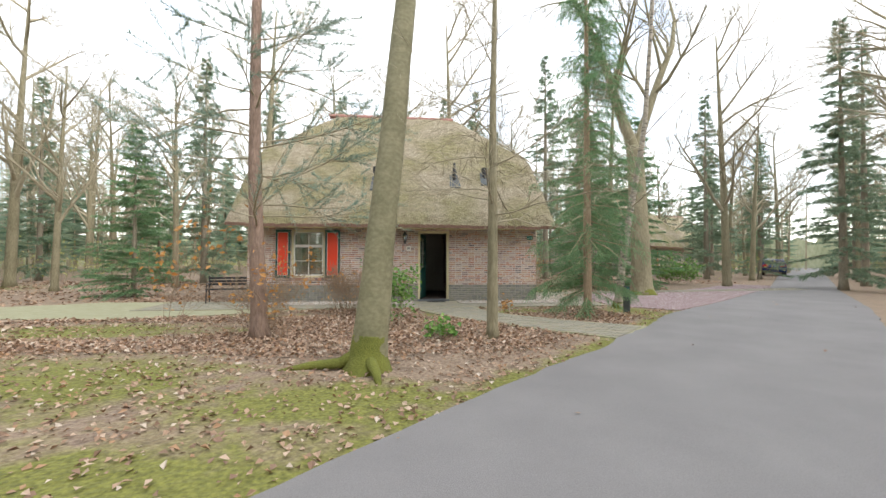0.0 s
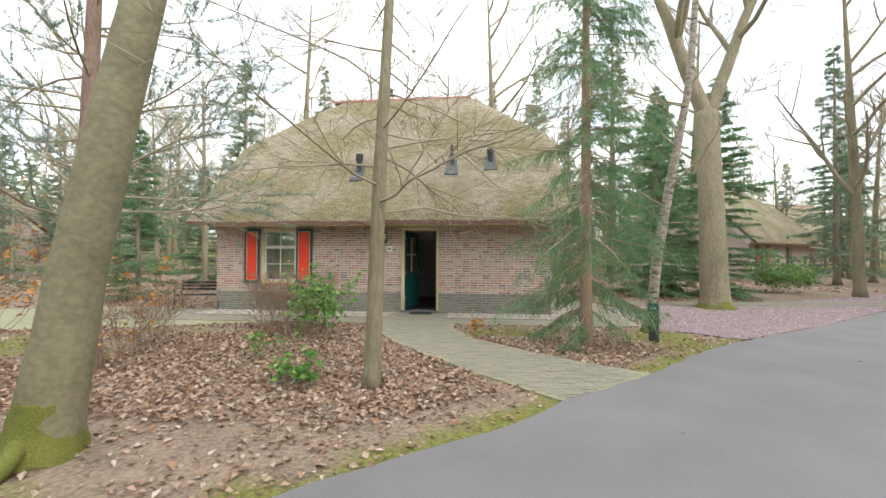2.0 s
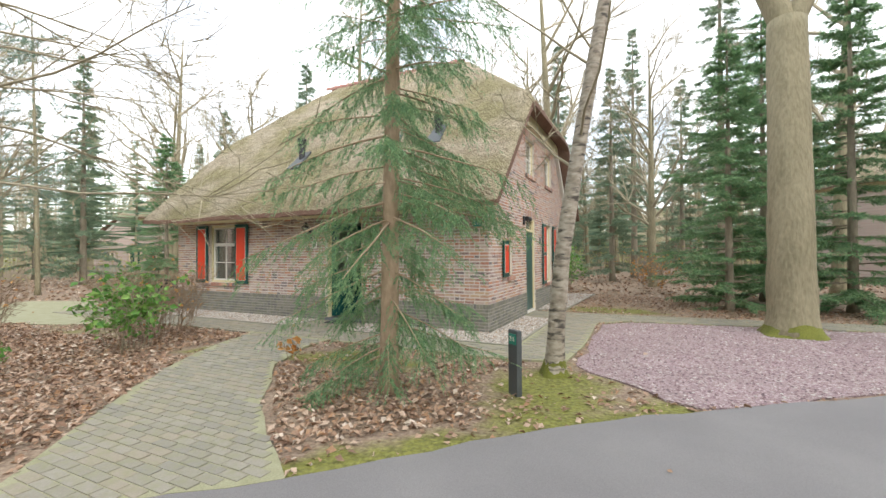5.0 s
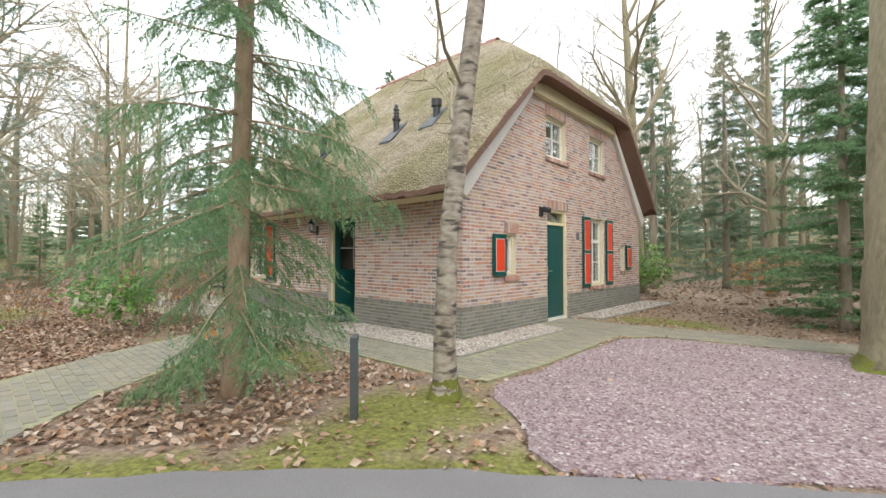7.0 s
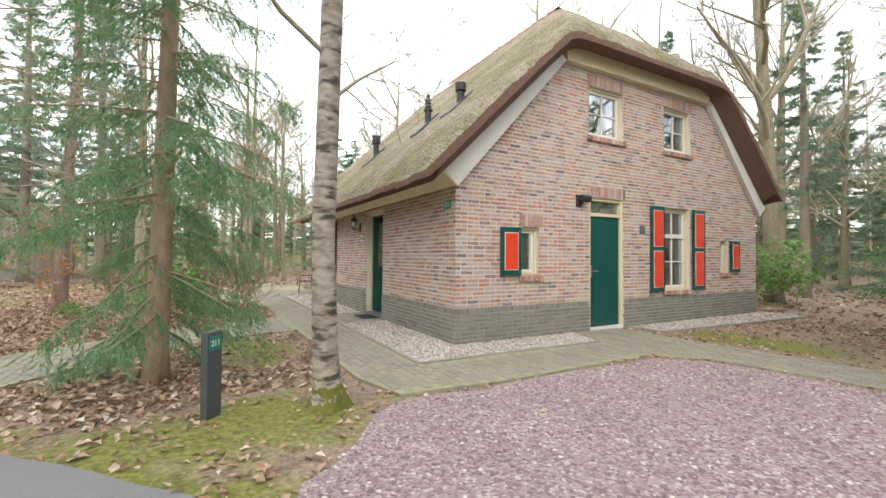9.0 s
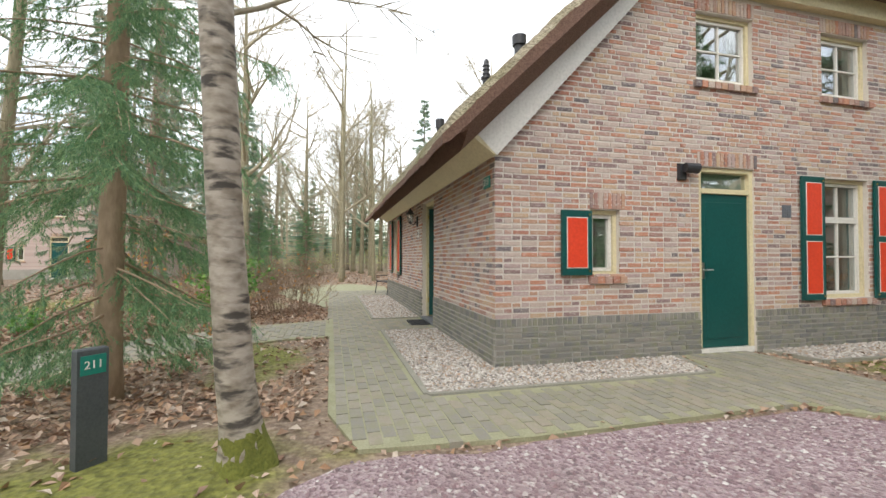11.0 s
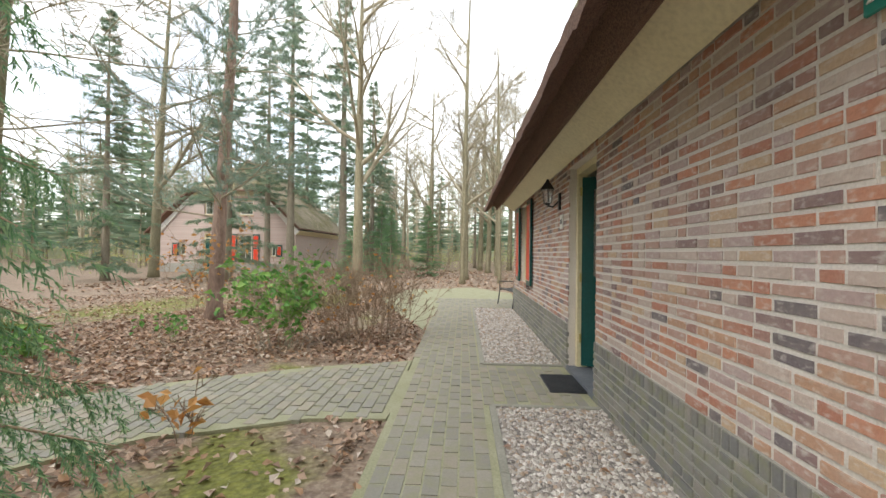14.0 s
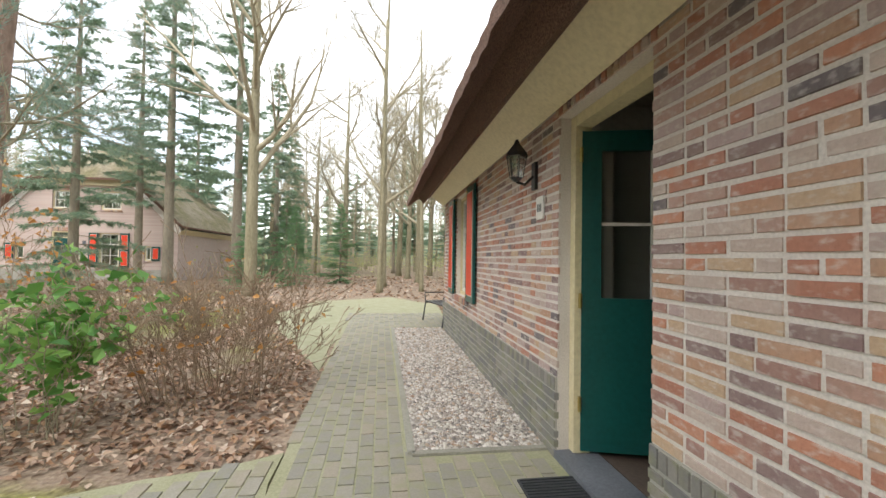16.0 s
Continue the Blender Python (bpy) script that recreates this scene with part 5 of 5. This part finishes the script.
def spread_limbs(seed, n, f0, f1, ln, r, lv=2, kids=(5, 4), rise=0.5, spread=0.75, lift=0.04):
    rnd = random.Random(seed)
    out = []
    for k in range(n):
        a = rnd.uniform(0, 6.283)
        f = f0 + (f1 - f0) * (k + rnd.random()) / n
        s = 1.1 - 0.5 * (k / n)
        out.append((f, (math.cos(a), math.sin(a), rise * rnd.uniform(0.5, 1.5)), ln * s * rnd.uniform(.7, 1.2), r * s, lv, kids, spread, lift))
    return out


tree("leaning smooth-barked hornbeam with a mossy foot at the lane edge", [(-5.24, -8.74, 0), (-5.09, -8.56, 1.5), (-4.94, -8.35, 3), (-4.68, -7.85, 6), (-4.4, -7.3, 12)], [.25, .205, .185, .155, .08], 3, "bark_smooth",
     spread_limbs(31, 9, .78, 1, 2.8, .04, 2, (6, 4), .9), moss_h=.42)
roots = thing("tree_root", "moss-covered surface root of the hornbeam", "tree root", at=(-5.24, -8.74, 0))
g = Geo()
g.tube([(-.05, 0, .22), (-.35, .05, .06), (-.75, .16, .01), (-1.15, .10, -.05)], [.10, .075, .055, .03], 9)
g.tube([(0, -.05, .2), (.15, -.4, .03), (.2, -.7, -.06)], [.09, .06, .03], 9)
part("root", g, "moss", roots, smooth=True)
tree("slim young larch with bare side twigs", [(-3.07, -6.67, 0), (-3.03, -6.50, 2.5), (-2.98, -6.30, 4.5), (-2.8, -5.9, 9.5)], [.11, .088, .066, .02], 5, "bark",
     spread_limbs(55, 30, .26, .98, 2.7, .017, 1, (8, 5), 0.12, .5, -.01))
tree("red-barked pine with grey-green needle tufts", [(-7.33, -6.25, 0), (-7.48, -6.2, 3), (-7.53, -6.05, 6), (-7.4, -6.0, 12)], [.16, .11, .09, .05], 7, "bark_pine",
     spread_limbs(77, 40, .22, .98, 2.3, .022, 1, (9, 4), .15), twigs=0, tufts="blue_needles")
tree("birch with peeling white and black bark beside the parking place", [(1.72, -2.33, 0), (1.77, -2.40, .6), (1.85, -2.44, 1.5), (2.08, -2.46, 2.9), (2.50, -2.50, 5.2), (3.1, -2.5, 13)], [.135, .11, .10, .09, .075, .03], 9, "birch",
     spread_limbs(99, 10, .55, 1, 2.2, .022, 2, (6, 4), .8), moss_h=.22, flare=.5)
tree("old forked oak with a mossy foot between drive and lane", [(5.28, 2.2, 0), (5.36, 2.55, 3), (5.46, 3.05, 6.3)], [.41, .36, .35], 11, "bark",
     [(.98, (-.22, .1, 1), 9, .26, 3, (5, 5, 4), .7, .06), (.96, (.55, .1, 1), 9, .22, 3, (5, 5, 4), .7, .08)], moss_h=.3, flare=.45, twig="bark")
conifer("young drooping fir with soft hanging fronds by the path", (0.12, -3.78, 0), 11.0, 1.62, 21, low=.5, droop=.36, dens=1.1, twig_n=42, needle=(34, .045, .0075), leaf="needles", r0=.115, gap=.24, bark="bark_fir", hang=.95, side_len=.42, lean=(.08, .2), power=.6)


# ---- woods ----
def place(src, x, y, rz, s=1.0):
    m = pose(x, y, 0, 0, 0, rz)
    ob = copy_thing(src, m)
    ob.scale = (s, s, s)
    return ob


def bare(seed, h, label, lv=3, kids=(5, 5, 4), r=None):
    rnd = random.Random(seed)
    r = r or h * .016
    lx, ly = rnd.uniform(-.05, .05) * h, rnd.uniform(-.05, .05) * h
    pts = [(0, 0, 0), (lx * .3, ly * .3, h * .4), (lx, ly, h)]
    limbs = spread_limbs(seed, 12, .34, .98, h * .33, r * .42, 2, (6, 4), .9, .7, .06)
    return tree(label, pts, [r, r * .75, r * .15], seed, "bark", limbs, "bare woodland trees", n=8, twigs=14)


OAKS = [bare(101, 15, "bare broadleaved tree with a wide twiggy crown"), bare(102, 12, "slim bare woodland tree"), bare(103, 17, "tall bare tree with mossy bark")]
SPRUCES = [conifer("tall spruce with sweeping blue-green branches", (0, 0, 0), 14, 2.8, 201, .8, .25, 1.0, 9, (17, .22, .034), "far_needles", group="spruces", gap=.5),
           conifer("dark dense spruce reaching to the ground", (0, 0, 0), 8.5, 2.7, 202, .2, .2, 1.25, 15, (24, .12, .02), "needles", group="spruces", gap=.30),
           conifer("thin old fir with a bare lower trunk", (0, 0, 0), 16, 2.2, 203, 4.5, .2, .9, 10, (17, .20, .032), "far_needles", group="spruces", gap=.45)]
POLE = tree("thin dead pole of a tree with short stubs", [(0, 0, 0), (.1, 0, 6), (.3, 0, 14)], [.12, .09, .03], 105, "bark", spread_limbs(105, 26, .15, .95, .55, .012, 1, (3, 2), .1), "bare woodland trees", n=7, twigs=0)
FIXED = [  # kind, x, y, size
    ("o", 0, -23.5, 8.6, 1.0), ("o", 1, -30, 24, 1.3), ("o", 1, -19, 9.0, .8), ("o", 2, 13.0, 6.9, .8), ("o", 1, -18, 17, 1.0),
    ("s", 1, 4.8, 5.8, .9), ("s", 1, 7.6, 6.6, 1.05), ("s", 0, 9.0, 17, .9), ("s", 2, 2.0, 22, 1.0), ("s", 0, 5, 27, 1.0),
    ("s", 0, -16, 12, .95), ("s", 2, -22.8, -11.1, 1.1), ("s", 2, -23.3, -8.25, 1.1), ("o", 1, -22, -1.2, 1.1), ("o", 1, -25, .8, .9),
 ("p", 0, -18.5, -1.3, 1.0), ("p", 0, -19.2, .45, .8), ("s", 1, -22, -5.2, .45), ("s", 1, -24.5, -3.4, .5), ("s", 1, -19.5, -6.6, .4), ("s", 1, -26, -6.5, .55),
    ("s", 0, 16.7, 4.0, .95), ("s", 2, 21, 6.5, .9), ("o", 1, 25.5, 10.5, .9), ("s", 0, 30, 14.5, 1.0), ("o", 0, 37, 20, .9), ("o", 1, 27, 21.5, .8), ("s", 1, 33, 27, .9), ("o", 2, 22, 17.5, .7), ("s", 0, 44, 27, 1.0),
    ("s", 0, -18, -12, .9), ("s", 2, -24, -13, .9), ("o", 2, -20, -17, .9), ("s", 0, -33, -14, 1.0),
    ("s", 0, -9, 19, 1.0), ("o", 0, -5, 22, 1.1), ("s", 2, -1.5, 15.5, .8), ("o", 2, -1.2, 12.6, .95), ("s", 0, 1.0, 17.5, .85), ("o", 1, 3.0, 14.0, .9),
    ("s", 0, -30, -8, 1.0), ("o", 0, -34, -4, 1.0), ("s", 1, 6.2, 9.0, 1.1),
]
srcs = {"o": OAKS, "s": SPRUCES, "p": [POLE]}
rnd = random.Random(77)
first = set()
spots = []
for kind, i, x, y, s in FIXED:
    spots.append((srcs[kind][i], x, y, s))


def clear(x, y):
    """Whether a spot is free of lane, yards and cottages."""
    c, s_ = math.cos(radians(40)), math.sin(radians(40))
    # distance across the lane
    across = abs((y + 7.9 - 0.85 * (x - 1.5)) / math.hypot(1, 0.85))
    if (across < 3.2 and (math.hypot(x, y) < 55 or x > 0)) or (-12.5 < x < 9.5 and -14 < y < 10):
        return False
    for hx, hy in ((-31, -15), (16, 22), (35, 42), (-44, 14), (8, 55)):
        if math.hypot(x - hx, y - hy) < 7.0:
            return False
    if x < 0 and -4 < y < -0.3 and x > -24:
        return False
    if -30 < x < -4 and abs((x - 0.5) * -0.52 - (y + 1.2) * -0.854) < 4.2:
        return False
    return all(math.hypot(x - q[1], y - q[2]) > 2.2 for q in spots)


for k in range(900):
    a, r = rnd.uniform(0, 6.283), 13 + 33 * rnd.random() ** 0.9
    x, y = r * math.cos(a), r * math.sin(a)
    if not clear(x, y) or len(spots) > 205:
        continue
    if rnd.random() < 0.42:
        src = rnd.choice([SPRUCES[0], SPRUCES[2], SPRUCES[0]]) if r > 22 else SPRUCES[rnd.randrange(3)]
    else:
        src = rnd.choice(OAKS)
    spots.append((src, x, y, rnd.uniform(.65, 1.05)))
for src, x, y, s in spots:
    if src not in first:
        first.add(src)
        src.matrix_basis = pose(x, y, 0, 0, 0, rnd.uniform(0, 360))
        src.scale = (s, s, s)
    else:
        o = place(src, x, y, rnd.uniform(0, 360), s)


def thicket():
    """Low brush and saplings under the far trees, and a line of woods behind, coloured pale for haze."""
    r2, g, tips = random.Random(5), Geo(), []
    for _ in range(6500):
        a, r = r2.uniform(0, 6.283), 21 + 36 * r2.random() ** .7
        x, y = r * math.cos(a), r * math.sin(a)
        if not clear(x, y) or (x > -20 and x < 0 and abs(y) < 3):
            continue
        h = r2.uniform(.7, 2.6)
        tips.append((x, y, h))
    nr = np.random.default_rng(15)
    runs = []
    for x, y, h in tips:
        dx, dy = r2.gauss(0, .12) * h, r2.gauss(0, .12) * h
        g.tube([(x, y, -.05), (x + dx, y + dy, h)], [.006 * h + .004, .004], 3, False)
        runs.append(needle_run(nr, (x + dx * .2, y + dy * .2, h * .2), (x + dx, y + dy, h), 9, h * .35, .012, .7, -.3))
    g.tris(np.concatenate(runs))
    solo("undergrowth", g, "twig", "thin bare undergrowth between the trees", kind="stuff")
    # leaf flecks added to brighten the far undergrowth with a yellow-green haze
    haze_points = []
    for x, y, h in tips:
        d = math.hypot(x, y)
        if noise.noise((x * .11, y * .11, 2)) > -.25 and h > 0.9 and d > 19:
            c = nr.normal(size=(16, 3)) * np.array([h * .34, h * .34, h * .26]) + np.array([x, y, h * .62])
            haze_points.append(c[c[:, 2] > .1])
    g = Geo()
    g.tris(leaf_quads(nr, np.concatenate(haze_points), .13, 1.0))
    solo("young_leaves", g, "haze_leaf", "yellow-green leaf flecks added to give the undergrowth a bright haze", kind="stuff")
    # the far woods: simple trees that close the view
    nr, wood, leaf = np.random.default_rng(8), Geo(), []
    for _ in range(1500):
        a, r = r2.uniform(0, 6.283), r2.uniform(34, 80)
        x, y = r * math.cos(a), r * math.sin(a)
        if not clear(x, y):
            continue
        h = r2.uniform(7, 14) * (0.75 + r / 200)
        wood.tube([(x, y, 0), (x + r2.gauss(0, .4), y + r2.gauss(0, .4), h)], [.14, .02], 3, False)
        if r2.random() < 0.4:
            for k in range(9):
                z = h * (.15 + .09 * k)
                leaf.append(needle_run(nr, (x, y, z), (x, y, z + h * .1), 14, h * .22 * (1.05 - .1 * k), .35, 2.2, .7))
        else:
            for k in range(5):
                wood.tris(needle_run(nr, (x, y, h * .3), (x, y, h * .95), 18, h * .26, .045, 1.2, -.2))
    solo("far_tree_trunks", wood, "twig", "bare far trees of the wood", kind="stuff", category="wood")
    g = Geo()
    g.tris(np.concatenate(leaf))
    solo("far_conifers", g, "far_needles", "conifers of the far wood, haze put into their pale green", kind="stuff", category="wood")
    # ring of woods at the horizon; its haze is only the pale colour
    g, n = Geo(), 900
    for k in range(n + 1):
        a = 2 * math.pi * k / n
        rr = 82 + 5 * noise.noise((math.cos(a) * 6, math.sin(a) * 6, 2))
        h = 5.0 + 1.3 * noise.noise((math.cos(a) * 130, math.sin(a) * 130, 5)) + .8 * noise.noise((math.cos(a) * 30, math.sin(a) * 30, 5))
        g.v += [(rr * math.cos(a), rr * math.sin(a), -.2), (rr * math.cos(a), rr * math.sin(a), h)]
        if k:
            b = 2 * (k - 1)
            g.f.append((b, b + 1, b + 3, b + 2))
    solo("backdrop", g, "backdrop", "line of woods on the horizon, haze put into its pale colour", kind="structure")


thicket()
shrub("small beech sprig with orange leaves by the path", (-1.9, -3.2, 0), .5, .3, 48, 3, 26, "orange_leaf", .10)
shrub("green rhododendron seedling in the leaf litter", (-4.87, -3.85, 0), 1.25, .9, 41, 18, 620, "green_leaf", .11, "twig")
shrub("tangle of thin bare shrub stems on the leaf bed", (-5.9, -2.85, 0), 1.3, 2.0, 42, 80, 110, "orange_leaf", .07)
shrub("bare shrub with a few orange leaves", (-7.6, -5.0, 0), 1.2, 1.4, 43, 34, 70, "orange_leaf", .08)
shrub("young beech with orange winter leaves", (-6.95, -6.5, 0), 1.7, .5, 44, 5, 110, "orange_leaf", .09)
shrub("low green plant in the leaf litter", (-4.05, -6.75, 0), .30, .5, 45, 12, 130, "green_leaf", .11, "twig")
shrub("green laurel bush by the neighbouring parking place", (11.3, 8.9, 0), 1.4, 2.4, 46, 50, 1500, "green_leaf", .13, "twig")
shrub("leafless shrub with orange beech leaves", (3.2, 10.5, 0), 1.5, 2.0, 51, 26, 240, "orange_leaf", .10)
shrub("young beech with orange winter leaves", (-8.6, -6.9, 0), 2.4, .8, 52, 5, 110, "orange_leaf", .10)
shrub("small holly seedling in the leaves", (-5.0, -5.4, 0), .45, .5, 53, 6, 90, "green_leaf", .08, "twig")
shrub("green laurel bush behind the cottage", (-1.0, 11.5, 0), 1.7, 2.4, 47, 50, 1600, "green_leaf", .12, "twig")

# ---- strewn small things ----
def scatter(polys, holes, n, seed, mask=None):
    nr = np.random.default_rng(seed)
    x0, x1 = min(p[0] for q in polys for p in q), max(p[0] for q in polys for p in q)
    y0, y1 = min(p[1] for q in polys for p in q), max(p[1] for q in polys for p in q)
    out = []
    for x, y in zip(nr.uniform(x0, x1, n), nr.uniform(y0, y1, n)):
        if any(inside(p, x, y) for p in polys) and not any(inside(h, x, y) for h in holes) and (mask is None or mask(x, y)):
            out.append((x, y))
    return np.array(out), nr


HARD = [ROAD, DRIVE, WALK, PATH_DOOR, TERRACE, *BEDS, [(-9.7, -.1), (.1, -.1), (.1, 9.0), (-9.7, 9.0)]]
xy, nr = scatter([[(-13, -8), (-3, -8), (-1.5, -6.8), (-3.5, -2), (-13, -2)], [(-2.2, -2), (2, -2), (3.3, -3.4), (0.4, -5.8), (-1.8, -3.6)]], HARD, 26000, 75, lambda x, y: mossiness(x, y) < .4)
g = Geo()
g.tris(leaf_quads(nr, np.concatenate([xy, nr.uniform(-.02, .02, (len(xy), 1))], 1), .072, .4))
solo("fallen_leaves", g, "litter", "thick drift of dry brown leaves beside the paths", kind="stuff")
xy, nr = scatter(BEDS, [], 1100, 69)
g = Geo()
g.tris(leaf_quads(nr, np.concatenate([xy, np.full((len(xy), 1), .035)], 1), .06, .3))
solo("fallen_leaves", g, "litter", "brown leaves caught on the pale gravel", kind="stuff")
AREA = [[(-16, -8), (-7, -15.5), (-1, -8), (6, -2), (9, 7), (-1, 10), (-1, 3), (-14, 3)]]
sift = random.Random(4)
xy, nr = scatter(AREA, HARD, 95000, 61, lambda x, y: sift.random() > 0.6 * mossiness(x, y) and (noise.noise((x * .6, y * .6, 9)) > -.2 or sift.random() < .45))
g = Geo()
g.tris(leaf_quads(nr, np.concatenate([xy, nr.uniform(-.03, .0, (len(xy), 1))], 1), .068, .35))
solo("fallen_leaves", g, "litter", "dry brown leaves strewn over the woodland floor", kind="stuff")
xy, nr = scatter([[(-34, -16), (-12, -16), (-12, 14), (-34, 14)], [(-12, 9), (16, 9), (16, 24), (-12, 24)]], HARD, 22000, 68)
g = Geo()
g.tris(leaf_quads(nr, np.concatenate([xy, nr.uniform(-.03, .0, (len(xy), 1))], 1), .15, .3))
solo("fallen_leaves", g, "litter", "dry brown leaves under the farther trees", kind="stuff")
xy, nr = scatter([ROAD, WALK, PATH_DOOR, TERRACE, DRIVE, *BEDS], [], 5000, 62)
g = Geo()
g.tris(leaf_quads(nr, np.concatenate([xy, np.full((len(xy), 1), .012)], 1)[:900], .065, .25))
solo("fallen_leaves", g, "litter", "single dry leaves blown over lane and paving", kind="stuff")
for bed, n, sd in ((BEDS[0], 9000, 63), (BEDS[1], 26000, 64), (BEDS[2], 4000, 65)):
    xy, nr = scatter([bed], [], n, sd)
    g = Geo()
    g.v, g.f = stones(nr, xy, .012, .021)
    solo("gravel", g, "gravel", "pale angular gravel in a bed along the wall", kind="stuff")
xy, nr = scatter([DRIVE], [], 46000, 66)
g = Geo()
g.v, g.f = stones(nr, xy, -.002, .017)
M["red_stones"] = tinted("red_stones", [(0, (.30, .20, .21)), (.3, (.42, .32, .32)), (.55, (.22, .16, .17)), (.75, (.55, .48, .46)), (.92, (.68, .64, .61))], True, dirt=.1, dist=.001)
solo("gravel", g, "red_stones", "crushed purple-red stone of the parking place", kind="stuff")


def pavers(poly, seed, near, angle=0.0, keep=None):
    """Concrete paving bricks in stretcher bond."""
    r3, g, mesh, count = random.Random(seed), Geo(), None, 0
    xs, ys = [p[0] for p in poly], [p[1] for p in poly]
    L, W, J = .205, .100, .006
    parent = thing("pavement_bricks", "worn grey-green concrete paving bricks with mossy joints", "", kind="structure")
    row, y = 0, min(ys)
    while y < max(ys):
        x = min(xs) + (row % 2) * (L + J) / 2
        while x < max(xs):
            cx, cy = x + L / 2, y + W / 2
            if inside(poly, cx, cy) and inside(poly, x + .02, y + .02) and inside(poly, x + L - .02, y + W - .02) and not any(inside(b, cx, cy) for b in BEDS):
                dz = r3.uniform(-.003, .003)
                if near and math.hypot(cx - near[0], cy - near[1]) < near[2] and count < 300:
                    if mesh is None:
                        q = Geo()
                        q.quad_box([(0, 0, -.05), (L, 0, -.05), (L, W, -.05), (0, W, -.05), (.004, .004, .008), (L - .004, .004, .008), (L - .004, W - .004, .008), (.004, W - .004, .008)])
                        mesh = q.mesh("paving_brick", "paver")
                    ob = new("paving_brick", mesh)
                    ob.parent, ob.location = parent, (x, y, dz)
                    count += 1
                else:
                    g.quad_box([(x, y, -.05), (x + L, y, -.05), (x + L, y + W, -.05), (x, y + W, -.05), (x + .004, y + .004, .008 + dz), (x + L - .004, y + .004, .008 + dz), (x + L - .004, y + W - .004, .008 + dz), (x + .004, y + W - .004, .008 + dz)])
            x += L + J
        y += W + J
        row += 1
    part("paving_rest", g, "pavers", parent, kind="stuff")


pavers([p for p in WALK], 71, (-1.2, -1.45, 1.75))
pavers(PATH_DOOR, 72, None)
